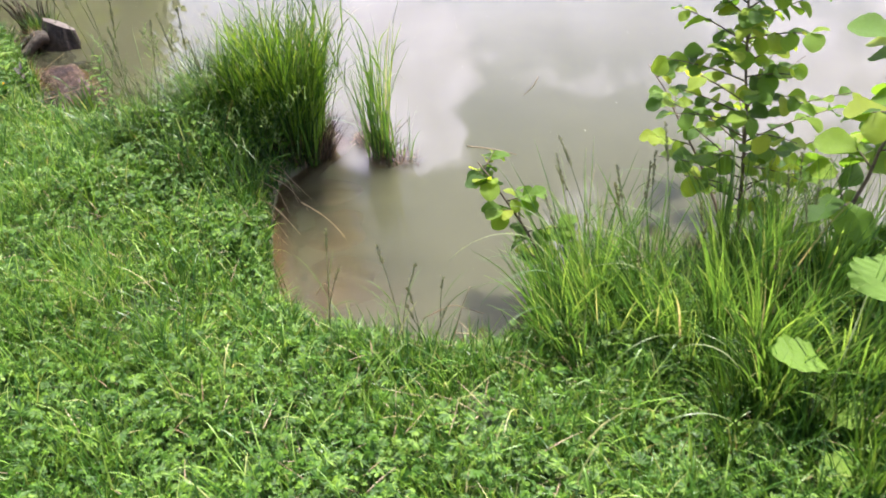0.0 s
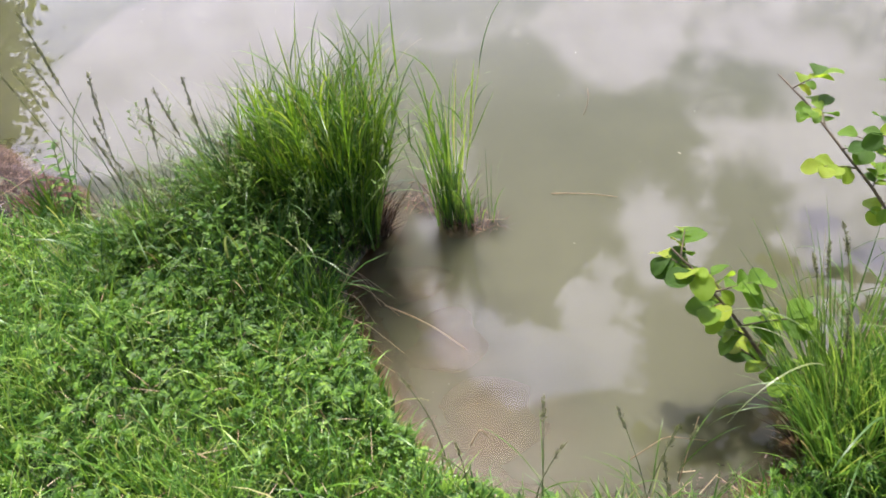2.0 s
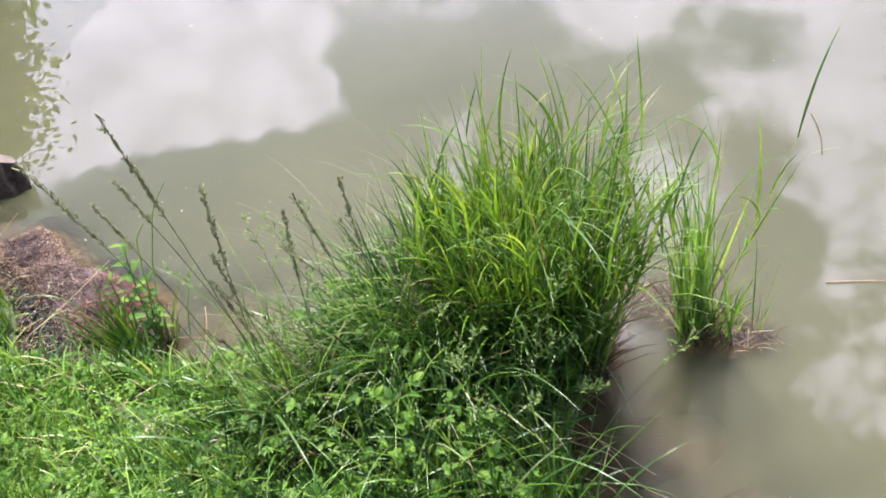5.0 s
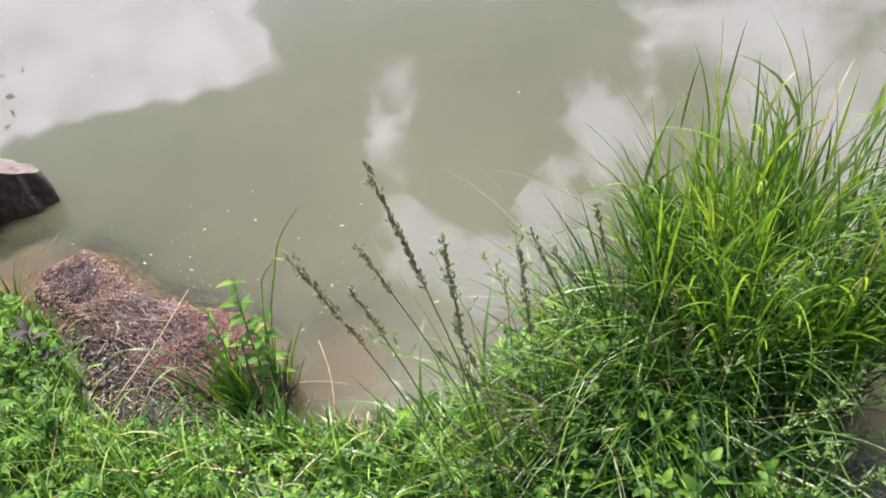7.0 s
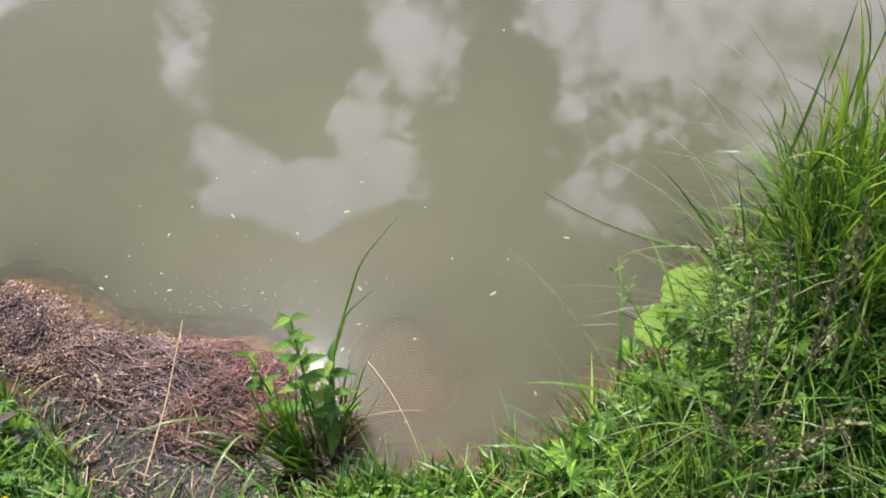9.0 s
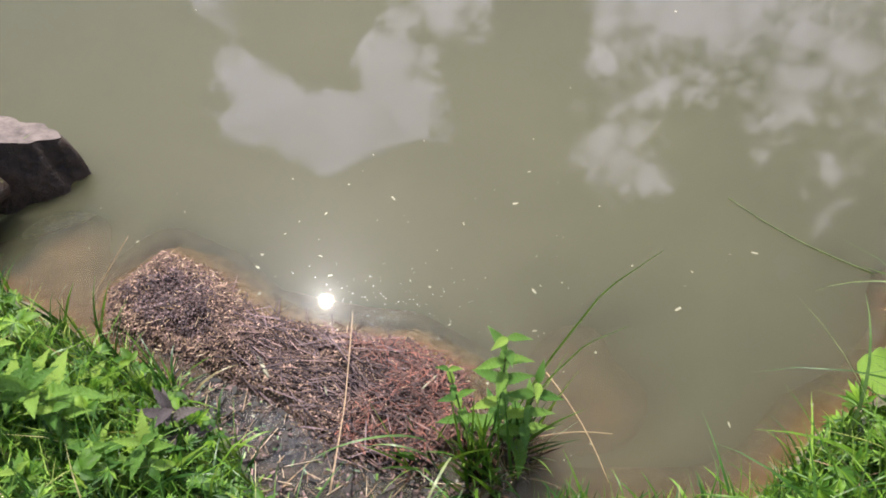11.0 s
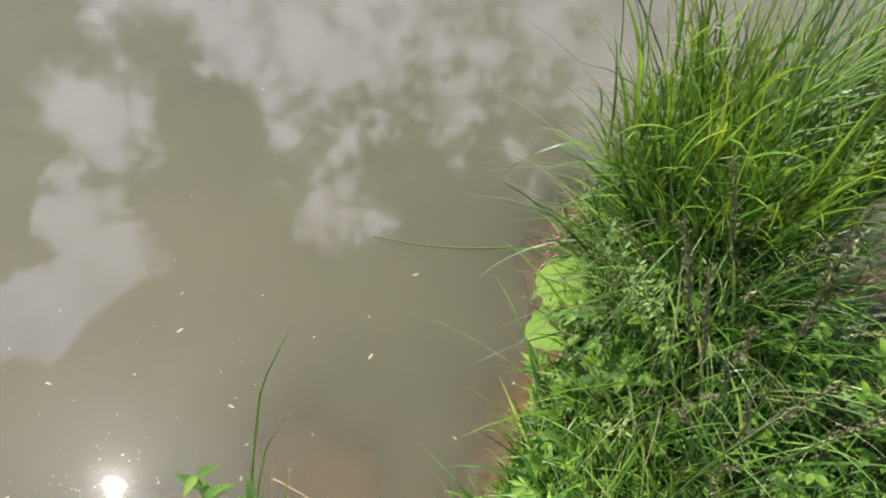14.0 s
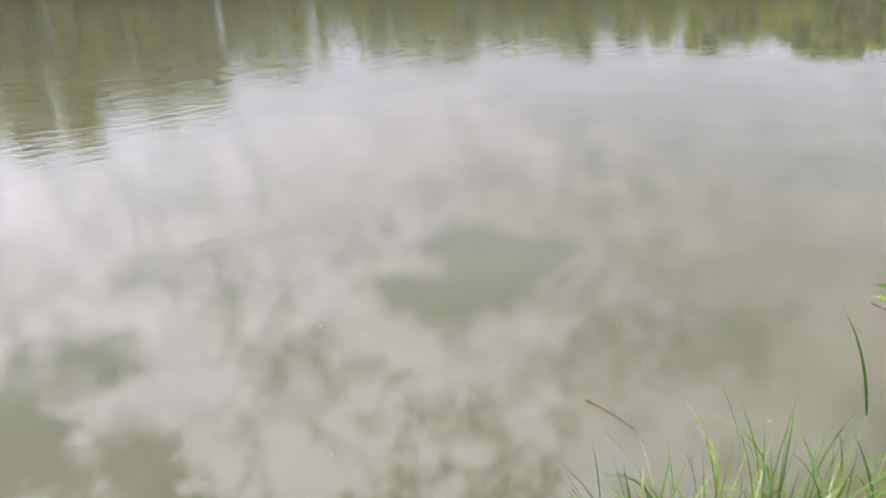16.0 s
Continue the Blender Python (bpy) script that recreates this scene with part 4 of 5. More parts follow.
# shade is put into this tuft's colour: darker blades than the other rank grass
tuft("grass_tuft", "rank grass in darkened, shaded green at the foot of young alders", (4.25, 2.08, 0.16), 0.38, 0.36, 1700, 0.15, 0.46, 0.007, 0.2, (0, 0.2), droop=10)
tuft("grass_tuft", "small tuft of grass growing beside floating litter", (0.22, 3.44, 0.0), 0.12, 0.08, 130, 0.14, 0.42, 0.0075, 0.28, (-0.7, -0.1), (0.05, 0.8), droop=3)


# ---- seed stalks ----
def seed_stalk(base, tip, head=0.2, r=0.0016, sag=0.06, group="seed stalks on the bank", pale=False):
    """A tall culm with a dark, branched seed head."""
    b, t = np.array(base, float), np.array(tip, float)
    ob = thing("grass_stalk", "thin grass stalk with a loose pale green flower head" if pale else "tall thin grass stalk with a dark branched seed head", "grass stalk", base, group)
    s = np.linspace(0, 1, 10)
    side = np.array([-(t - b)[1], (t - b)[0], 0]) * 0.15
    P = (t - b)[None] * s[:, None]
    P[:, :2] -= (t - b)[None, :2] * (sag * 3 * np.sin(np.pi * s) ** 1.0)[:, None]
    P += side[None] * (np.sin(np.pi * s) * rng.normal(0, 0.3))[:, None]
    V, T = tube(P, np.linspace(r, r * 0.55, 10), 5)
    part("stem", mesh_np("stem", V, T, M_STEM), ob)
    ln = np.linalg.norm(t - b)
    n = int((110 if pale else 150) * head / 0.2)
    f = 1 - (head / ln) * rng.random(n) ** 0.9
    pos = np.stack([np.interp(f, s, P[:, k]) for k in range(3)], 1)
    knots = 0.5 + 0.5 * np.sin((1 - f) * ln / head * 16)
    spread = np.zeros(n)
    if pale:
        # spikelets sit along short side branches that stand off the stem
        k = rng.integers(0, 9, n)
        root = 1 - (head / ln) * (0.12 + 0.88 * k / 9)
        pos = np.stack([np.interp(root, s, P[:, q]) for q in range(3)], 1)
        spread = (k * 2.4 + rng.normal(0, 0.1, n)) % 6.28
        u = rng.random(n) * (0.35 + 0.65 * (k + 1) / 9) * head * 0.38
        pos += np.column_stack([0.55 * u * np.cos(spread), 0.55 * u * np.sin(spread), u * (0.85 - 3.5 * u)]) + rng.normal(0, 0.001, (n, 3))
    else:
        pos += rng.normal(0, 0.0019, (n, 3)) * (0.6 + 1.1 * knots[:, None])
    spike = np.array([(0, 0, 0), (0.16, 0.3, 0), (0, 1, 0), (-0.16, 0.3, 0), (0, 0.35, 0.16)])
    st = np.array([(0, 1, 4), (1, 2, 4), (2, 3, 4), (3, 0, 4)])
    d = P[-1] - P[-3]
    az = math.atan2(d[1], d[0]) - math.pi / 2
    el = math.atan2(d[2], math.hypot(d[0], d[1]))
    azs = spread - math.pi / 2 if pale else np.full(n, az)
    els = np.full(n, 0.75 if pale else el)
    V, T = scatter(spike, st, pos, turns(azs + rng.normal(0, 0.3, n), els + rng.normal(0, 0.3, n), rng.normal(0, 0.3, n)), rng.uniform(0.007, 0.015, n))
    part("seed_head", mesh_np("seed_head", V, T, M_FLOWER if pale else M_SEED), ob, "loose pale green flower head" if pale else "dark brown-green seed head", "stuff")
    for k in (2, 4):
        V, T = blades(P[k:k + 1], rng.uniform(0, 6.28, 1), rng.uniform(0.12, 0.25, 1), np.full(1, 0.004), np.full(1, 0.5), rng.uniform(0.5, 1.4, 1), 6)
        part("leaf_blade", mesh_np("leaf_blade", V, T, M_TUFT), ob)
    return ob


STALKS = [((0.99, 3.02, 0.18), (0.876, 3.03, 1.169), 0.24), ((0.90, 3.00, 0.18), (0.804, 2.882, 1.169), 0.24), ((0.90, 3.04, 0.18), (0.834, 2.951, 1.028), 0.14)]
for i in range(20):
    u = rng.random()
    x = 0.90 + 0.5 * u
    y = 3.0 + 0.06 * rng.normal() + 0.26 * u
    h = rng.uniform(0.4, 0.9) * (0.7 if i % 3 else 1.0)
    STALKS.append(((x, y, 0.15), (x - rng.uniform(0.0, 0.22), y + rng.normal(0, 0.08), 0.15 + h), rng.uniform(0.1, 0.2)))
for i in range(10):
    x, y = rng.uniform(2.2, 3.0), rng.uniform(2.16, 2.34)
    STALKS.append(((x, y, 0.12), (x + rng.normal(0, 0.06), y + rng.normal(0, 0.06), 0.12 + rng.uniform(0.2, 0.42)), 0.07))
for i in range(18):
    x, y = rng.uniform(3.28, 4.1), rng.uniform(2.5, 2.85)
    STALKS.append(((x, y, 0.15), (x + rng.normal(-0.06, 0.1), y + rng.normal(0, 0.1), 0.15 + rng.uniform(0.4, 0.66)), 0.12))
for b, t, h in STALKS:
    seed_stalk(b, t, h)
for i in range(26):
    # loose pale flower heads nodding round the large tuft and along the bank
    x, y = (rng.uniform(1.36, 1.8), rng.uniform(2.98, 3.3)) if i < 18 else (rng.uniform(0.95, 1.2), rng.uniform(3.05, 3.35))
    z = float(max(0.0, ground_z(np.array([x]), np.array([y]))[0]))
    a, q = rng.normal(-0.7, 0.7) if i < 18 else rng.normal(2.4, 0.6), rng.uniform(0.08, 0.26)
    seed_stalk((x, y, z), (x + q * math.cos(a), y + q * math.sin(a), z + rng.uniform(0.3, 0.62)), rng.uniform(0.1, 0.17), 0.0012, 0.1, "pale flowering grass on the bank", True)


# ---- floating raft of dead plant litter ----
def raft_z(x, y):
    d = inside_poly(x, y, RAFT)
    lump = 0.010 * np.sin(23 * x + 9 * y) + 0.008 * np.sin(41 * y - 17 * x) + 0.005 * np.sin(90 * x + 70 * y)
    return np.where(d > 0, 0.012 + 0.035 * (1 - np.exp(-d / 0.05)) + lump * np.clip(d / 0.05, 0, 1), 0.006 + d * 0.9)


def raft():
    ob = thing("debris_raft", "floating raft of brown reed litter, bark and red roots", "plant debris", (0, 0, 0))
    xs, ys = np.arange(-0.72, 0.32, 0.0125), np.arange(3.36, 4.12, 0.0125)
    X, Y = np.meshgrid(xs, ys)
    X += rng.normal(0, 0.003, X.shape)
    Y += rng.normal(0, 0.003, Y.shape)
    d = inside_poly(X, Y, RAFT) + 0.02 * np.sin(17 * X + 11 * Y)
    Z = raft_z(X, Y) + rng.normal(0, 0.003, X.shape)
    nx = len(xs)
    for keep, name, mat, label in ((d > -0.004, "litter_mat", M_LITTER, ""), ((d < 0.012) & (d > -0.085), "drowned_fringe", M_FRINGE, "tan litter drowned along the raft's rim")):
        i = (np.arange(len(ys) - 1)[:, None] * nx + np.arange(nx - 1)[None])
        i = i[keep[:-1, :-1] & keep[1:, :-1] & keep[:-1, 1:] & keep[1:, 1:]]
        T = np.concatenate([np.stack([i, i + 1, i + nx + 1], 1), np.stack([i, i + nx + 1, i + nx], 1)])
        used, T = np.unique(T, return_inverse=True)
        V = np.stack([X, Y, Z - (0.004 if mat is M_FRINGE else 0)], 2).reshape(-1, 3)[used]
        part(name, mesh_np(name, V, T.reshape(-1, 3), mat), ob, label)

    def strewn(n, region, l0, l1, w0, w1, mat, name, label, main=None, flat=0.25, lift=0.0):
        P = rng.uniform((-0.7, 3.38), (0.3, 4.1), (n * 5, 2))
        P = P[(inside_poly(P[:, 0], P[:, 1], RAFT) > rng.uniform(-0.03, 0.02, len(P))) & region(P[:, 0], P[:, 1])][:n]
        n = len(P)
        pos = np.column_stack([P, raft_z(P[:, 0], P[:, 1]) + lift + rng.uniform(0.0, 0.012, n)])
        az = rng.uniform(0, 6.28, n) if main is None else main + rng.normal(0, 0.5, n)
        box = np.array([(-1, -1, -1), (1, -1, -1), (1, 1, -1), (-1, 1, -1), (-1, -1, 1), (1, -1, 1), (1, 1, 1), (-1, 1, 1)]) * 0.5
        bt = np.array([(4, 5, 6), (4, 6, 7), (0, 1, 5), (0, 5, 4), (1, 2, 6), (1, 6, 5), (2, 3, 7), (2, 7, 6), (3, 0, 4), (3, 4, 7)])
        sc = np.column_stack([rng.uniform(w0, w1, n), rng.uniform(l0, l1, n), rng.uniform(w0, w1, n) * 0.5])
        V, T = scatter(box, bt, pos, turns(az, rng.normal(0, flat, n), None), sc)
        part(name, mesh_np(name, V, T, mat, False), ob, label, "stuff")

    strewn(9000, lambda x, y: x < 9, 0.003, 0.012, 0.0006, 0.0018, M_FLAKE, "bark_litter", "brown flakes and chips", None, 0.22)
    strewn(9000, lambda x, y: (x + 0.05 * np.sin(37 * y) < -0.02) & (np.hypot(x + 0.44, y - 3.87) > 0.09 + 0.02 * np.sin(23 * x + 31 * y)), 0.0025, 0.013, 0.0006, 0.0024, M_CHAFF, "chaff_litter", "pinkish tan chaff", None, 0.25, 0.004)
    strewn(12000, lambda x, y: x < 9, 0.002, 0.006, 0.001, 0.0045, M_FLAKE, "chip_litter", "crumbled bark chips", None, 0.3)
    strewn(4500, lambda x, y: (np.hypot(x + 0.44, y - 3.87) < 0.12 + 0.03 * np.sin(23 * x + 31 * y)) & (inside_poly(x, y, RAFT) > 0.035), 0.002, 0.009, 0.001, 0.004, M_MOULD, "mouldy_litter", "purple-grey mouldy leaf crumbs", None, 0.25, 0.006)
    strewn(420, lambda x, y: (x > -0.3) & (x < 0.08), 0.04, 0.13, 0.001, 0.0028, M_MOULD, "rotten_reeds", "dark rotten reed pieces", 0.95, 0.04, 0.008)
    strewn(300, lambda x, y: (x > -0.34) & (x < 0.12), 0.04, 0.12, 0.001, 0.0026, M_FLAKE, "reed_litter", "brown broken reed pieces", 0.95, 0.05, 0.006)
    strewn(2600, lambda x, y: (inside_poly(x, y, RAFT) < 0.035) & (y > 3.45), 0.002, 0.009, 0.001, 0.0035, M_STRAW, "rim_litter", "tan chaff washed along the rim", None, 0.25)
    strewn(420, lambda x, y: x < 0.1, 0.012, 0.045, 0.0008, 0.002, M_STRAW, "straw_litter", "pale straw bits", None, 0.15)
    strewn(2600, lambda x, y: (x + 0.06 * np.sin(29 * y) > -0.01) & (y < 3.72), 0.015, 0.07, 0.0006, 0.0016, M_ROOTS, "root_litter", "matted reddish roots", None, 0.12, 0.008)
    for x, y, az, ln, w in ((-0.24, 3.68, 1.1, 0.075, 0.010), (0.13, 3.60, 2.4, 0.05, 0.006), (-0.10, 3.62, 1.4, 0.05, 0.006)):
        c, s = math.cos(az), math.sin(az)
        P = [(x + c * q * ln, y + s * q * ln * -1, raft_z(np.array(x), np.array(y)) + 0.014 + 0.004 * math.sin(6 * q)) for q in np.linspace(-0.5, 0.5, 6)]
        V, T = tube(P, [w * 0.3, w * 0.5, w * 0.55, w * 0.5, w * 0.45, w * 0.2], 6)
        part("pale_stick", mesh_np("pale_stick", V, T, M_FLUFF), ob, "pale bleached stick")
    return ob


raft()


def strand_litter():
    """Scraps of dead leaves and stems lying in the wet gap between raft and bank and along the shallows."""
    zones = (((-0.55, 3.74), (-0.30, 3.66), (-0.12, 3.52), (0.0, 3.44), (0.2, 3.42), (0.22, 3.33), (-0.02, 3.30), (-0.2, 3.34), (-0.3, 3.5)),
             ((2.5, 2.24), (2.85, 2.24), (3.22, 2.42), (3.26, 2.56), (3.05, 2.48), (2.7, 2.36)), ((1.78, 3.62), (1.95, 3.62), (1.98, 3.86), (1.8, 3.88)),
             ((1.18, 3.60), (1.30, 3.78), (1.46, 3.86), (1.5, 3.74), (1.36, 3.62), (1.26, 3.54)))
    box = np.array([(-1, -1, -1), (1, -1, -1), (1, 1, -1), (-1, 1, -1), (-1, -1, 1), (1, -1, 1), (1, 1, 1), (-1, 1, 1)]) * 0.5
    bt = np.array([(4, 5, 6), (4, 6, 7), (0, 1, 5), (0, 5, 4), (1, 2, 6), (1, 6, 5), (2, 3, 7), (2, 7, 6), (3, 0, 4), (3, 4, 7)])
    for mat, name, label, n, l0, l1, w0, w1 in ((M_WETLEAF, "wet_leaves", "black wet leaves lying in the shallows", 900, 0.008, 0.026, 0.005, 0.013), (M_FLAKE, "strand_litter", "dark leaf scraps and chips in the shallows", 330, 0.003, 0.016, 0.001, 0.005),
                                                (M_TUFT, "strand_green", "torn green leaf bits in the shallows", 70, 0.005, 0.018, 0.0015, 0.005),
                                                (M_STRAW, "strand_straw", "bleached broken straw along the water's edge", 70, 0.02, 0.1, 0.0007, 0.0018)):
        pos = []
        for zone in zones:
            lo, hi = np.min(zone, 0), np.max(zone, 0)
            P = rng.uniform(lo, hi, (n * 4, 2))
            pos.append(P[inside_poly(P[:, 0], P[:, 1], zone) > 0][:n // (1 if zone is zones[0] else 4) * (zone is zones[0] or mat is not M_WETLEAF)])
        P = np.concatenate(pos)
        d = shore_distance(P[:, 0], P[:, 1])
        z = np.maximum(ground_z(P[:, 0], P[:, 1], d), 0) + rng.uniform(0.001, 0.006, len(P))
        if mat is M_WETLEAF:
            # most have sunk below the surface
            z = np.where(rng.random(len(P)) < 0.85, -rng.uniform(0.003, 0.014, len(P)), z)
        m = len(P)
        V, T = scatter(box, bt, np.column_stack([P, z]), turns(rng.uniform(0, 6.28, m), rng.normal(0, 0.09, m)), np.column_stack([rng.uniform(w0, w1, m), rng.uniform(l0, l1, m), rng.uniform(0.0008, 0.002, m)]))
        stuff(name, mesh_np(name, V, T, mat, False), label, "plant debris")


strand_litter()


def dead_stalk(points, r, label):
    ob = thing("dead_stalk", label, "plant stem", points[0], "dead stalks")
    P = np.array(points) - np.array(points[0])
    s, q = np.linspace(0, 1, len(P)), np.linspace(0, 1, 10)
    V, T = tube(np.stack([np.interp(q, s, P[:, k]) for k in range(3)], 1), np.linspace(r, r * 0.5, 10), 6)
    part("stem", mesh_np("stem", V, T, M_STRAW), ob)


dead_stalk([(-0.08, 3.36, 0.13), (-0.05, 3.55, 0.10), (-0.03, 3.78, 0.07)], 0.0022, "long bleached dead stalk lying across the litter raft")
dead_stalk([(-0.66, 3.90, 0.02), (-0.60, 3.97, 0.07), (-0.56, 4.02, 0.10)], 0.0015, "thin forked dead twig at the raft's tip")
dead_stalk([(2.92, 2.40, 0.0), (2.94, 2.44, 0.12), (2.96, 2.49, 0.20)], 0.002, "upright bleached dead stalk at the water's edge")
dead_stalk([(2.78, 2.44, 0.03), (2.88, 2.50, 0.08), (3.0, 2.52, 0.05)], 0.002, "bleached dead stalk leaning at the water's edge")
dead_stalk([(2.30, 2.44, 0.02), (2.33, 2.47, 0.07), (2.37, 2.46, 0.02)], 0.003, "bent bleached stem standing in the shallows")
for k in range(11):
    x, y = 1.70 + 0.06 * rng.normal() + max(0, k - 6) * 0.02, 3.22 - 0.045 * k
    dead_stalk([(x - 0.05, y, 0.12), (x + 0.06, y - 0.02, 0.10), (x + 0.16 + 0.05 * rng.normal(), y - 0.06, 0.01)], 0.0016, "bleached dead stalk hanging from the bank into the water")


def root_clump(at, rx, ry, n, dark=False):
    """A low tangle of drowned roots and rotten stems at a tuft's foot."""
    ob = thing("root_clump", "black-brown drowned roots beside the small grass tuft" if dark else "tangle of reddish roots and rotten stems at the water's edge", "roots", at, "root clumps")
    for mat, name, k in ((M_SHEATH, "dark_root_mat", n) if dark else (M_ROOTS, "red_root_mat", n // 2), (M_MOULD, "rotten_litter", n), (M_STRAW, "straw_litter", n // 3)):
        a, r = rng.uniform(0, 6.28, k), np.sqrt(rng.random(k))
        P = np.column_stack([rx * r * np.cos(a), ry * r * np.sin(a), rng.uniform(-0.02, 0.035, k) * (1 - 0.6 * r)])
        V, T = blades(P, rng.uniform(0, 6.28, k), rng.uniform(0.02, 0.1, k), rng.uniform(0.0012, 0.003, k), rng.uniform(0.6, 1.7, k), rng.uniform(-0.4, 1.0, k), 4)
        part(name, mesh_np(name, V, T, mat), ob, kind="stuff")


root_clump((1.93, 3.68, 0.0), 0.11, 0.09, 240)
root_clump((1.33, 3.69, 0.01), 0.09, 0.07, 200)
root_clump((2.16, 3.55, 0.0), 0.1, 0.06, 120)
root_clump((0.28, 3.46, -0.01), 0.08, 0.09, 170, True)


# ---- tree stump in the water ----
def stump(at):
    ob = thing("tree_stump", "dark sawn tree stump with a pale cut top in the water", "tree stump", at)
    n, rows = 44, 12
    V, T = [], []
    for i in range(rows):
        q = i / (rows - 1)
        for j in range(n):
            a = 2 * math.pi * j / n
            r = 0.125 * (1.06 - 0.2 * q ** 3) * (1 + 0.10 * math.sin(3 * a + 1) + 0.07 * math.sin(7 * a + 2 * q) + 0.05 * math.sin(11 * a + 4 * q) + 0.03 * math.sin(9 * q + 3 * a))
            V.append((r * 1.2 * math.cos(a) - 0.02 * q * q, r * 0.7 * math.sin(a) + 0.03 * (1 - q), -0.12 + 0.28 * q - 0.02 * math.cos(a) * q))
    for i in range(rows - 1):
        for j in range(n):
            k = (j + 1) % n
            T += [(i * n + j, i * n + k, (i + 1) * n + k), (i * n + j, (i + 1) * n + k, (i + 1) * n + j)]
    part("bark", mesh_np("bark", V, T, M_BARK), ob, "wet black bark")
    top = np.array(V[-n:])
    c = top.mean(0)
    W, T = [c + (0, 0, 0.006)], []
    for f in (0.35, 0.7, 1.0):
        W += [c + (p - c) * f + (0, 0, 0.006 - 0.003 * f) for p in top]
    for j in range(n):
        k = (j + 1) % n
        T.append((0, 1 + j, 1 + k))
        for q in range(2):
            a, b = 1 + q * n, 1 + (q + 1) * n
            T += [(a + j, b + j, b + k), (a + j, b + k, a + k)]
    part("cut_face", mesh_np("cut_face", np.array(W), np.array(T), M_WOOD), ob, "pale weathered sawn face")
    for az, ln in ((-2.6, 0.32), (-1.9, 0.26), (2.9, 0.3)):
        P = [(math.cos(az) * (0.1 + ln * q), math.sin(az) * (0.1 + ln * q), 0.06 - 0.2 * q + 0.02 * math.sin(9 * q)) for q in np.linspace(0, 1, 7)]
        V, T = tube(P, np.linspace(0.05, 0.015, 7), 8)
        part("root", mesh_np("root", V, T, M_BARK), ob)
    n = 260
    P = np.column_stack([rng.normal(-0.16, 0.04, n), rng.normal(-0.06, 0.05, n), rng.uniform(-0.03, 0.08, n)])
    V, T = blades(P, rng.uniform(0, 6.28, n), rng.uniform(0.03, 0.1, n), rng.uniform(0.002, 0.004, n), rng.uniform(0.3, 1.5, n), rng.uniform(-0.5, 2.0, n), 4)
    part("rootlets", mesh_np("rootlets", V, T, M_STRAW), ob, "tangled pale rootlets", "stuff")
    return ob


stump((-0.90, 4.28, 0.0)).rotation_euler = (radians(-24), radians(5), 0)
root_clump((-1.16, 4.30, 0.02), 0.17, 0.12, 420)
tuft("dead_clump", "dark clump of dead stems standing behind the stump", (-1.22, 4.42, 0.0), 0.12, 0.09, 90, 0.2, 0.5, 0.014, 0.15, (-0.4, 0.1), (0.1, 0.9), mat=M_TWIG)
tuft("grass_tuft", "dark ragged grass growing beside the stump", (-1.12, 4.36, 0.0), 0.13, 0.09, 420, 0.1, 0.34, 0.006, 0.4, (-0.2, -0.2), (0.2, 1.8))


# ---- leafy plants ----
round_leaf = leaf_shape(lambda q: 0.44 * (math.sin(math.pi * min(1.0, 0.03 + 0.93 * q ** 1.35)) ** 0.62) * (1 + 0.035 * math.cos(60 * q)), 19, 0.26, 0.30, 0.03, 0.011)
pointed_leaf = leaf_shape(lambda q: 0.19 * (math.sin(math.pi * (0.03 + 0.96 * q ** 0.7)) ** 1.1) * (1 + 0.13 * math.cos(math.pi * 16 * q)), 33, 0.35, 0.30, 0.010, 0.016)
ALDER_LEAF = mesh_np("alder_leaf", *round_leaf, M_ALDER)
NETTLE_LEAF = mesh_np("nettle_leaf", *pointed_leaf, M_NETTLE)
BROAD_LEAF = mesh_np("broad_leaf", *leaf_shape(lambda q: 0.55 * (math.sin(math.pi * min(1.0, 0.10 + 0.86 * q)) ** 0.6) * (1 + 0.07 * math.cos(34 * q) + 0.04 * math.sin(15 * q)), 31, 0.14, 0.26, 0.05, 0.014), M_BROAD)


def leaf_pose(p, az, pitch, roll, size):
    return Matrix.Translation(p) @ Matrix.Rotation(az, 4, "Z") @ Matrix.Rotation(pitch, 4, "X") @ Matrix.Rotation(roll, 4, "Y") @ Matrix.Scale(size, 4)


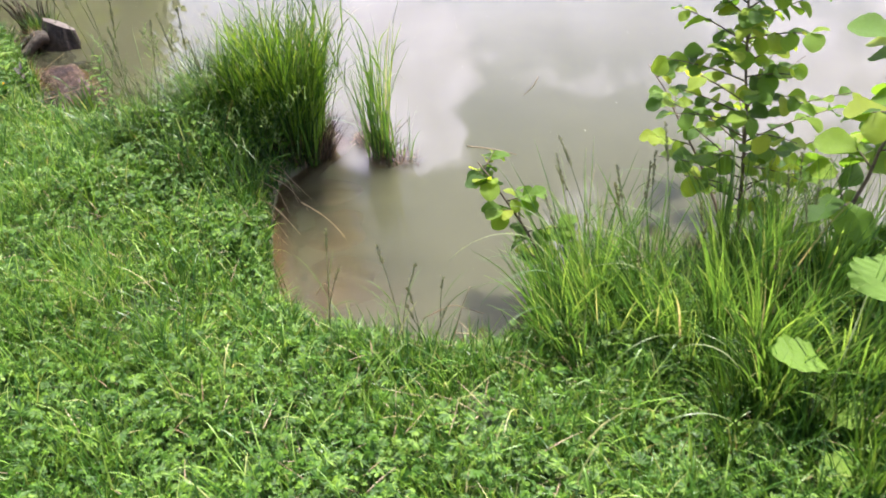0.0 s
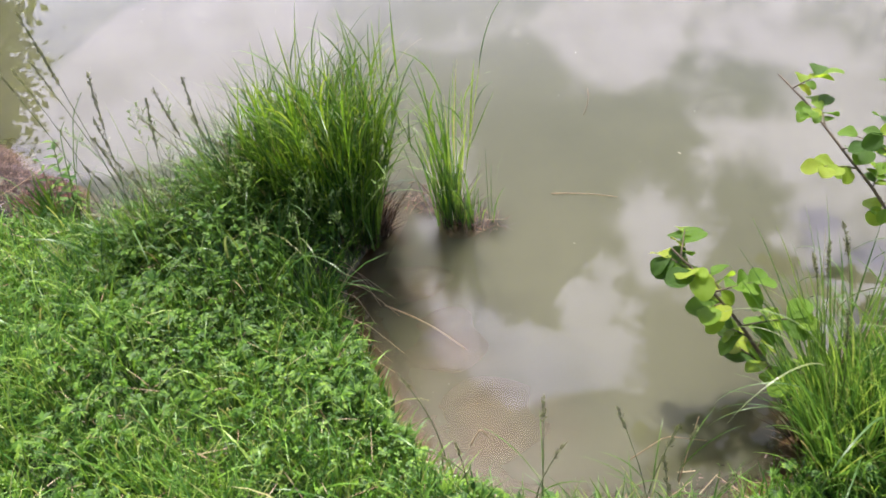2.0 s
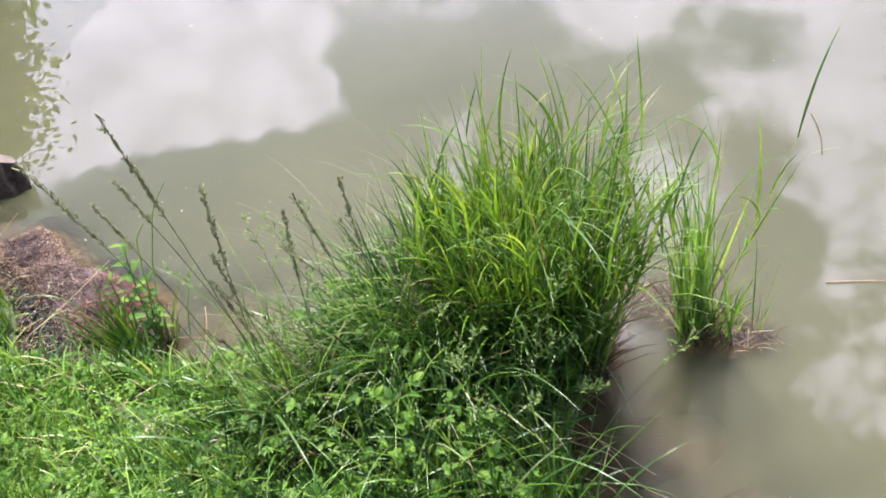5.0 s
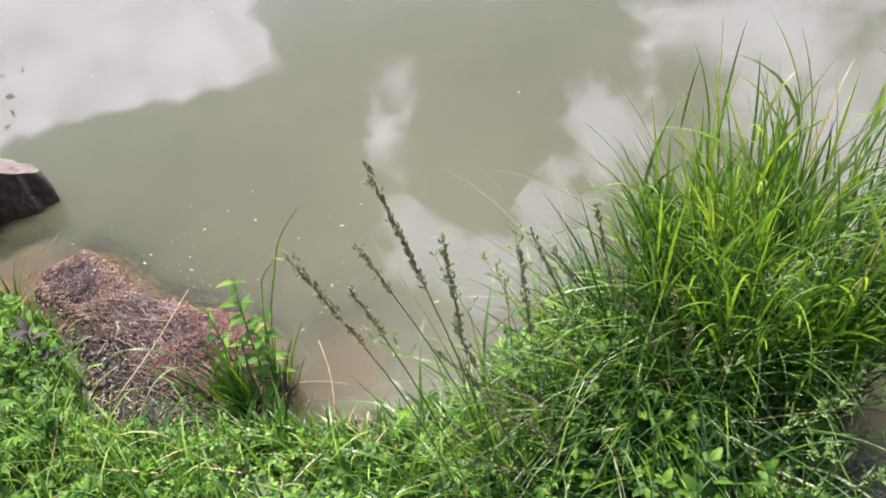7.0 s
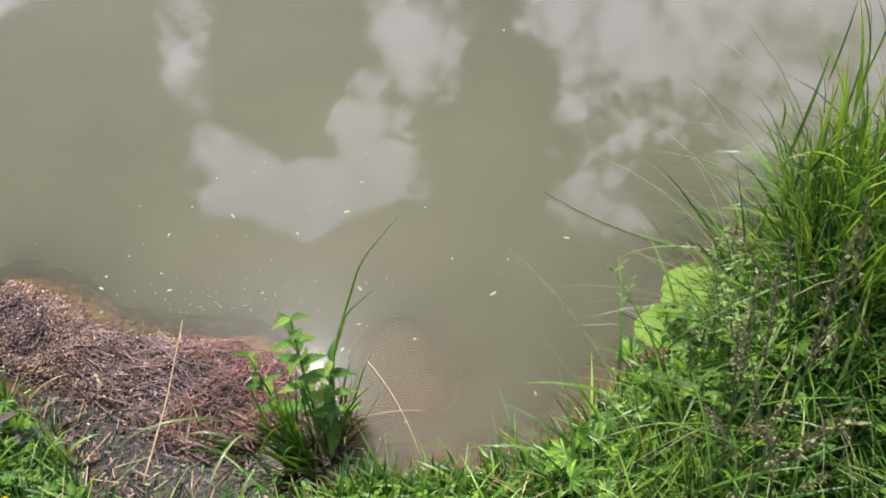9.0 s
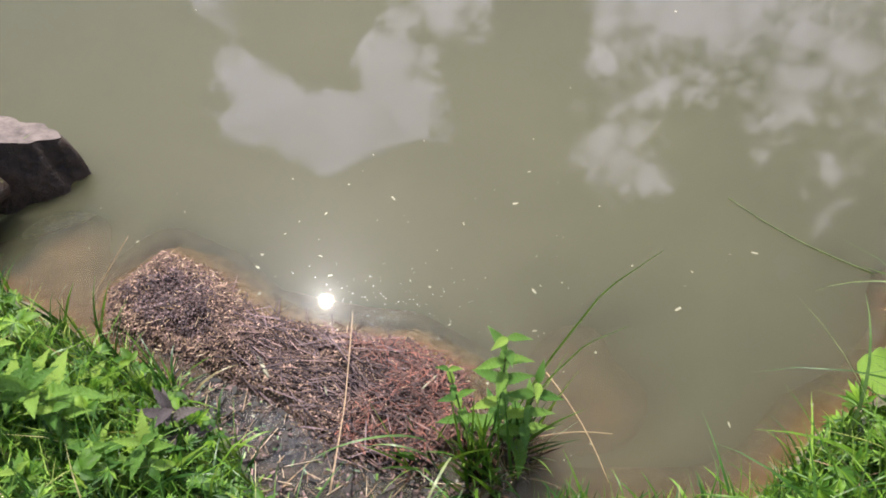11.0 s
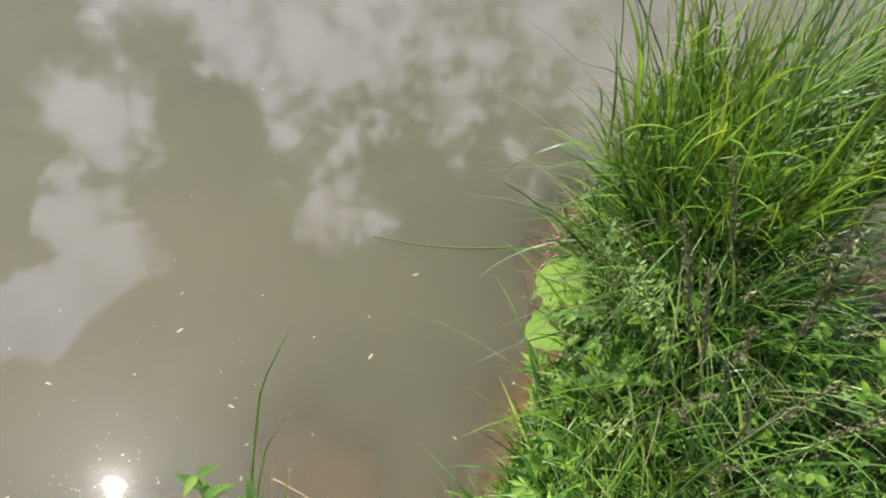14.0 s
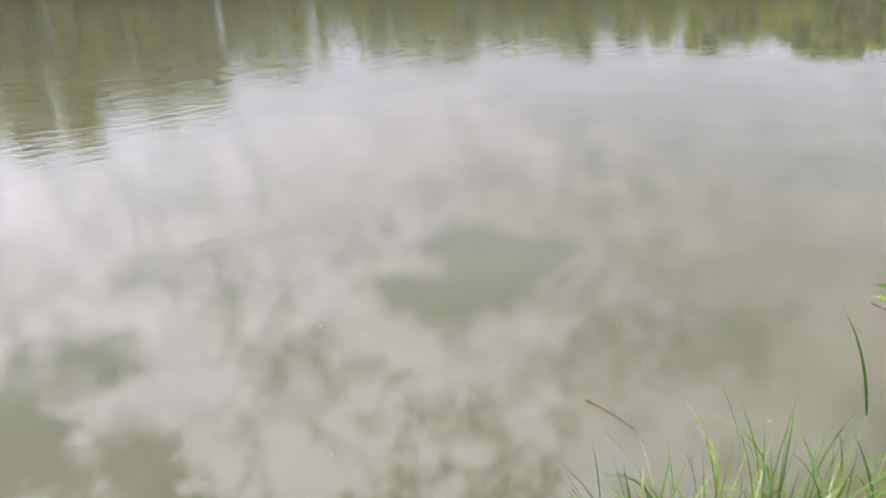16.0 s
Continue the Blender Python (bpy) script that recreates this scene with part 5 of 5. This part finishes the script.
def sapling(at, height, lean, shoots, label, size=0.1, group="alder saplings", reach=1.0):
    """Young alder: a thin trunk with alternating side shoots of round leaves."""
    ob = thing("alder_sapling", label, "sapling", at, group)
    s = np.linspace(0, 1, 9)
    P = np.column_stack([lean[0] * s ** 1.4, lean[1] * s ** 1.4, height * s]) + rng.normal(0, 0.006, (9, 3)) * s[:, None]
    V, T = tube(P, np.linspace(0.009, 0.003, 9), 7)
    part("trunk", mesh_np("trunk", V, T, M_TWIG), ob)
    for i in range(shoots):
        q = 0.18 + 0.8 * (i + 0.5) / shoots
        b = np.array([np.interp(q, s, P[:, k]) for k in range(3)])
        az = i * 2.4 + rng.normal(0, 0.4)
        ln = reach * rng.uniform(0.14, 0.36) * (1.15 - 0.6 * q)
        Q = np.array([b + (math.cos(az) * ln * u, math.sin(az) * ln * u, ln * (0.55 * u - 0.15 * u * u)) for u in np.linspace(0, 1, 6)])
        V, T = tube(Q, np.linspace(0.0035, 0.0014, 6), 5)
        twig = part("twig", mesh_np("twig", V, T, M_TWIG), ob)
        for j in range(rng.integers(5, 9)):
            u = min(1.0, 0.2 + 0.8 * j / 6.0)
            p = [float(np.interp(u, np.linspace(0, 1, 6), Q[:, k])) for k in range(3)]
            la = az + (1.0 if j % 2 else -1.0) * rng.uniform(0.3, 1.2) - math.pi / 2
            part("leaf", ALDER_LEAF, twig, m=leaf_pose(p, la, rng.uniform(-0.5, 0.6), rng.normal(0, 0.4), size * rng.uniform(0.55, 1.1)))
    return ob


sapling((3.84, 3.25, 0.0), 1.3, (-0.16, 0.06), 60, "young alder with round glossy green leaves over the water", 0.076, reach=1.1)
sapling((4.15, 2.95, 0.2), 0.85, (0.1, 0.0), 10, "young alder shoot with large round leaves in rank grass", 0.13)
sapling((3.26, 2.72, -0.02), 0.54, (-0.40, 0.13), 12, "low alder shoot with bright leaves at the waterside", 0.08, reach=0.5)
sapling((3.80, 3.35, -0.02), 0.5, (-0.48, 0.62), 9, "young alder shoot leaning out over the pond", 0.075, reach=0.6)


def nettle(at, height, lean=(0, 0), pairs=7, size=0.07, label="upright green nettle with toothed paired leaves", name="nettle_plant", mesh=None):
    ob = thing(name, label, "herb", at, "herbs on the bank")
    s = np.linspace(0, 1, 7)
    P = np.column_stack([lean[0] * s ** 1.5, lean[1] * s ** 1.5, height * s])
    V, T = tube(P, np.linspace(0.003, 0.0015, 7), 6)
    part("stem", mesh_np("stem", V, T, M_STEM), ob)
    for i in range(pairs):
        q = 0.15 + 0.85 * i / (pairs - 1)
        p = [float(np.interp(q, s, P[:, k])) for k in range(3)]
        z = size * (1.15 - 0.45 * q) * rng.uniform(0.85, 1.15)
        for k in range(2):
            az = i * 1.57 + k * math.pi + rng.normal(0, 0.25)
            part("leaf", mesh or NETTLE_LEAF, ob, m=leaf_pose(p, az, rng.uniform(0.1, 0.55) + 0.4 * q ** 3, rng.normal(0, 0.15), z))
    return ob


def reed_blade(points, w):
    ob = thing("reed_blade", "single broad reed blade rising beside the nettle", "reed", points[0], "reed blades")
    P = np.array(points) - np.array(points[0])
    s, q = np.linspace(0, 1, len(P)), np.linspace(0, 1, 12)
    C = np.stack([np.interp(q, s, P[:, k]) for k in range(3)], 1)
    side = np.cross(C[-1] - C[0], (0.2, -0.7, 0.7))
    side = side / np.linalg.norm(side)
    wid = (w * np.minimum(1, 0.5 + 2 * q) * (1 - q ** 3) + 0.0004)[:, None]
    fold = np.cross(side, C[-1] - C[0])
    fold = fold / np.linalg.norm(fold)
    V = np.concatenate([C - side * wid, C + fold * wid * 0.5, C + side * wid])
    T = []
    for i in range(11):
        for u in (0, 12):
            T += [(u + i, u + i + 1, u + i + 13), (u + i, u + i + 13, u + i + 12)]
    part("blade", mesh_np("blade", V, np.array(T), M_TUFT), ob)


reed_blade([(0.29, 3.50, 0.0), (0.36, 3.53, 0.28), (0.44, 3.56, 0.50), (0.52, 3.57, 0.60)], 0.0021)
reed_blade([(0.30, 3.49, 0.0), (0.35, 3.49, 0.28), (0.40, 3.485, 0.45), (0.46, 3.48, 0.52)], 0.0019)
nettle((0.27, 3.49, 0.0), 0.36, (0.01, 0.06), 10, 0.066)
nettle((0.31, 3.46, 0.0), 0.25, (0.03, 0.04), 7, 0.07)
nettle((0.20, 3.49, 0.0), 0.26, (-0.03, 0.05), 6, 0.05)
for x, y, h, sz in ((-0.66, 3.60, 0.24, 0.085), (-0.58, 3.52, 0.18, 0.07), (-0.52, 3.46, 0.16, 0.07), (-0.45, 3.42, 0.15, 0.06), (-0.74, 3.66, 0.2, 0.07),
                    (-0.62, 3.40, 0.14, 0.06), (-0.26, 3.25, 0.12, 0.05), (-0.85, 3.6, 0.2, 0.08), (-0.60, 3.58, 0.22, 0.10), (-0.42, 3.46, 0.17, 0.08), (-0.78, 3.52, 0.22, 0.1)):
    nettle((x, y, float(ground_z(np.array(x), np.array(y)))), h, (rng.normal(0, 0.02), rng.normal(0, 0.02)), 8, sz * 1.0)


PURPLE_LEAF = mesh_np("purple_leaf", *pointed_leaf, M_PURPLE)
nettle((-0.40, 3.50, 0.05), 0.16, (0.02, 0.03), 5, 0.085, "purple-tinged dead-nettle on the bank's edge", "dead_nettle", PURPLE_LEAF)


def broad_plant(at, leaves, label="low plant with large pale green round leaves"):
    ob = thing("broadleaf_plant", label, "herb", at, "broad-leaved herbs")
    for x, y, z, az, pitch, size in leaves:
        P = np.array([(0, 0, -0.02), (x * 0.4, y * 0.4, z * 0.7), (x, y, z)])
        V, T = tube(P, [0.003, 0.0025, 0.002], 6)
        st = part("leaf_stalk", mesh_np("leaf_stalk", V, T, M_STEM), ob)
        part("leaf", BROAD_LEAF, st, m=leaf_pose((x, y, z), az, pitch, rng.normal(0, 0.15), size))
    return ob


broad_plant((1.14, 3.43, 0.03), [(-0.03, 0.02, 0.17, 1.15, 0.1, 0.115), (0.0, 0.03, 0.22, 0.25, 0.25, 0.125), (0.05, 0.02, 0.17, -0.9, 0.1, 0.09)])
broad_plant((4.12, 2.05, 0.15), [(0.12, -0.02, 0.14, 2.5, 0.2, 0.12), (-0.02, 0.20, 0.29, 2.3, 0.50, 0.135), (0.09, 0.41, 0.37, -0.5, 0.50, 0.160), (0.13, 0.15, 0.15, 1.9, 0.40, 0.110)])


def buttercup(at, h):
    ob = thing("buttercup", "small yellow buttercup flower in the grass", "flower", at, "buttercups")
    V, T = tube([(0, 0, 0), (0.005, 0.003, h * 0.5), (0.008, 0.0, h)], 0.0012, 5)
    part("stem", mesh_np("stem", V, T, M_STEM), ob)
    for i in range(5):
        part("petal", PETAL, ob, "glossy yellow petal" if i == 0 else "", m=leaf_pose((0.008, 0, h), i * 1.2566, 0.45, 0, 0.012))
    return ob


M_PETAL = leaf_mat("petal", [(0.0, (0.75, 0.5, 0.01)), (1.0, (0.85, 0.62, 0.02))], 0.3, 0.3, island=False)
PETAL = mesh_np("petal", *leaf_shape(lambda q: 0.5 * math.sin(math.pi * min(1, 0.08 + 0.8 * q)) ** 0.7, 6, 0.1, -0.2), M_PETAL)
for x, y in ((-0.70, 3.50), (-0.32, 3.33), (-0.45, 3.2), (-0.55, 3.30)):
    buttercup((x, y, float(ground_z(np.array(x), np.array(y)))), 0.13)


# ---- floating bits ----
def floating_stem(a, b, r, label, mat=M_STEM, h=0.004, rise=0.0):
    ob = thing("floating_stem", label, "plant stem", (a[0], a[1], h), "stems floating on the pond")
    v = np.array([b[0] - a[0], b[1] - a[1]])
    P = [(v[0] * q - v[1] * 0.05 * math.sin(3 * q), v[1] * q + v[0] * 0.05 * math.sin(3 * q), rise * q * q) for q in np.linspace(0, 1, 9)]
    V, T = tube(P, np.linspace(r, r * 0.5, 9), 6)
    part("stem", mesh_np("stem", V, T, mat), ob)


floating_stem((2.44, 3.78), (2.72, 3.77), 0.0025, "thin brown stem floating on the water", M_STRAW)
floating_stem((2.55, 4.70), (2.54, 4.44), 0.003, "short dark stem floating on the water", M_TWIG)
floating_stem((1.24, 3.80), (0.95, 4.06), 0.0025, "long thin grass stem floating on the water", M_STEM)
floating_stem((1.88, 3.02), (2.22, 2.83), 0.003, "bleached broken stem dipping into the water", M_STRAW, 0.02)
floating_stem((0.40, 3.62), (0.49, 3.36), 0.0018, "thin pale runner lying in the shallows", M_STRAW)
floating_stem((0.36, 3.47), (0.52, 3.46), 0.0016, "bleached stem lying across the shallows", M_STRAW, 0.012)


def specks():
    n = 210
    P = np.concatenate([rng.normal((0.1, 3.9), (0.45, 0.25), (n // 2, 2)), rng.uniform((-1, 3.3), (3.2, 6.5), (n // 2, 2))])
    P = P[shore_distance(P[:, 0], P[:, 1]) < -0.03]
    P = P[inside_poly(P[:, 0], P[:, 1], RAFT) < 0]
    n = len(P)
    flake = np.array([(-0.5, -0.5, 0.12), (0.4, -0.6, 0.05), (0.6, 0.3, 0.15), (-0.1, 0.7, 0.08), (-0.6, 0.2, 0.0), (0, 0, 0.35)])
    ft = np.array([(0, 1, 5), (1, 2, 5), (2, 3, 5), (3, 4, 5), (4, 0, 5)])
    sc = rng.gamma(2.0, 0.0011, n).clip(0.0009, 0.0055)
    V, T = scatter(flake, ft, np.column_stack([P, np.full(n, 0.001)]), turns(rng.uniform(0, 6.28, n), np.zeros(n)), np.column_stack([sc, sc * rng.uniform(0.6, 3, n), sc * 0.4]))
    stuff("floating_specks", mesh_np("floating_specks", V, T, M_FLUFF), "pale fluff and seed specks floating on the pond", "pond debris")


specks()


def bubbles():
    """Tiny bubbles and wet seeds on the film of water by the raft: each one glints."""
    n = 340
    P = np.concatenate([rng.normal((0.0, 3.82), (0.12, 0.06), (n // 2, 2)), rng.normal((-0.15, 3.5), (0.16, 0.1), (160, 2)), rng.normal((0.42, 3.56), (0.14, 0.14), (24, 2)), rng.normal((2.08, 2.78), (0.14, 0.24), (70, 2))])
    P = P[(inside_poly(P[:, 0], P[:, 1], RAFT) < 0) & (shore_distance(P[:, 0], P[:, 1]) < -0.01)]
    n = len(P)
    V0, T0 = [], []
    for i, (h, r) in enumerate(((0, 1), (0.5, 0.85), (0.85, 0.5))):
        V0 += [(r * math.cos(k * math.pi / 4), r * math.sin(k * math.pi / 4), h) for k in range(8)]
    V0.append((0, 0, 1))
    for i in range(2):
        for k in range(8):
            m = (k + 1) % 8
            T0 += [(8 * i + k, 8 * i + m, 8 * i + 8 + m), (8 * i + k, 8 * i + 8 + m, 8 * i + 8 + k)]
    T0 += [(16 + k, 16 + (k + 1) % 8, 24) for k in range(8)]
    V, T = scatter(np.array(V0), np.array(T0), np.column_stack([P, np.zeros(n)]), turns(rng.uniform(0, 6.28, n), rng.normal(0, 0.03, n)), np.column_stack([rng.uniform(0.0005, 0.0018, n)] * 2 + [rng.uniform(0.0001, 0.0004, n)]))
    stuff("surface_bubbles", mesh_np("surface_bubbles", V, T, M_BUBBLE), "tiny glinting bubbles on the pond's surface", "bubbles")


M_BUBBLE, _nt, _b, _o = nodes_of("wet_bubble")
_b.inputs["Base Color"].default_value = (0.2, 0.19, 0.16, 1)
_b.inputs["Roughness"].default_value, _b.inputs["Specular IOR Level"].default_value = 0.08, 0.9
bubbles()


# ---- far shore trees ----
def tree(at, h, w, seed, label, fine=False):
    r = np.random.default_rng(seed)
    ob = thing("tree", label, "tree", at, "trees on the far shore")
    P = np.array([(0.15 * math.sin(2 * q + seed) * h * 0.1, 0.1 * math.cos(3 * q) * h * 0.05, h * 0.85 * q - 0.3) for q in np.linspace(0, 1, 7)])
    chunks = [tube(P, np.linspace(0.03 * h, 0.006 * h, 7), 8)]
    for i in range(9):
        q = 0.25 + 0.07 * i
        a = i * 2.4 + seed
        b = np.array([np.interp(q, np.linspace(0, 1, 7), P[:, k]) for k in range(3)])
        e = b + (math.cos(a) * w * 0.4, math.sin(a) * w * 0.4, h * 0.16)
        chunks.append(tube([b, (b + e) / 2 + (0, 0, -0.1), e], [0.012 * h, 0.008 * h, 0.003 * h], 5))
    part("trunk", mesh_np("trunk", *join(chunks), M_TWIG), ob)
    k = 64
    a, u, q = r.uniform(0, 6.28, k), np.sqrt(r.random(k)), r.random(k)
    prof = np.sin(np.pi * (0.12 + 0.82 * q)) ** 0.7
    C = np.column_stack([np.cos(a) * u * w * 0.5 * prof, np.sin(a) * u * w * 0.5 * prof, h * (0.06 + 0.86 * q)])
    m = 700 if fine else 140
    pos = (C[:, None] + r.normal(0, 1, (k, m, 3)) * ((0.08 if fine else 0.095) * h * r.uniform(0.6, 1.3, k))[:, None, None] * (1, 1, 0.75)).reshape(-1, 3)
    quad = np.array([(-0.5, 0, 0), (0, -0.35, 0.1), (0.5, 0, 0), (0, 0.35, 0.1)])
    n = len(pos)
    V, T = scatter(quad, np.array([(0, 1, 2), (0, 2, 3)]), pos, turns(r.uniform(0, 6.28, n), r.normal(0, 0.8, n), r.uniform(0, 6.28, n)), r.uniform(0.05, 0.10, n) * h ** 0.7 * (0.75 if fine else 0.7))
    # dense leaf masses deep in the crown
    a5 = [(math.cos(t) * 0.89, math.sin(t) * 0.89, 0.45) for t in np.arange(5) * 1.2566] + [(math.cos(t) * 0.89, math.sin(t) * 0.89, -0.45) for t in np.arange(5) * 1.2566 + 0.6283]
    ball = np.array([(0, 0, 1)] + a5 + [(0, 0, -1)])
    bt = [(0, 1 + i, 1 + (i + 1) % 5) for i in range(5)] + [(11, 6 + (i + 1) % 5, 6 + i) for i in range(5)]
    bt += [(1 + i, 6 + i, 1 + (i + 1) % 5) for i in range(5)] + [(1 + (i + 1) % 5, 6 + i, 6 + (i + 1) % 5) for i in range(5)]
    core = scatter(ball, np.array(bt), C, turns(r.uniform(0, 6.28, k), r.normal(0, 1, k)), 0.115 * h * r.uniform(0.7, 1.2, (k, 3)))
    V, T = join([(V, T), core])
    part("crown", mesh_np("crown", V, T, M_CROWN), ob, "uneven leafy crown", "stuff")


TREES = [(-11.1, 10.0, 6.5, 5.0), (-13.0, 14.6, 7.2, 4.2), (-17.0, 20, 7, 6), (-12, 27, 5.5, 8.5), (-6, 33.5, 6, 9.5), (1, 37, 7.0, 9.5), (8, 40, 7.3, 9), (14, 41, 7.0, 9), (20, 42, 6.0, 9.5)]
for i in range(14):
    # the row bends round the far end of the pond
    a = radians(72 - 6.2 * i)
    TREES.append((16 + 33 * math.cos(a), 8 + 34 * math.sin(a), 5.8 if i % 2 == 0 else 6.4, 8.5))
for i, (x, y, h, w) in enumerate(TREES):
    tree((x, y, 0.3), h, w, 10 + i, "broad leafy deciduous tree standing on the far shore", i < 3)
for i in range(26):
    u = i / 25
    a = radians(200 - 220 * u)
    x, y = 18 + 30.5 * math.cos(a), 19 + 22 * math.sin(a)
    if y < 7:
        continue
    r = np.random.default_rng(100 + i)
    near = x < -4
    n = 5000 if near else 2200
    pos = r.normal(0, 1, (n, 3)).clip(-1.7, 1.7) * ((1.5, 1.1, 0.8) if near else (2.2, 1.4, 0.8)) + (0, 0, 1.2)
    pos[:, 2] = np.abs(pos[:, 2])
    quad = np.array([(-0.5, 0, 0), (0, -0.35, 0.1), (0.5, 0, 0), (0, 0.35, 0.1)])
    V, T = scatter(quad, np.array([(0, 1, 2), (0, 2, 3)]), pos, turns(r.uniform(0, 6.28, n), r.normal(0, 0.8, n), r.uniform(0, 6.28, n)), r.uniform(0.25, 0.5, n) * (0.45 if near else 1))
    b = thing("bush", "low dense bush at the far water's edge", "bush", (x, y, 0.2), "bushes on the far shore")
    part("foliage", mesh_np("foliage", V, T, M_CROWN), b, kind="stuff")
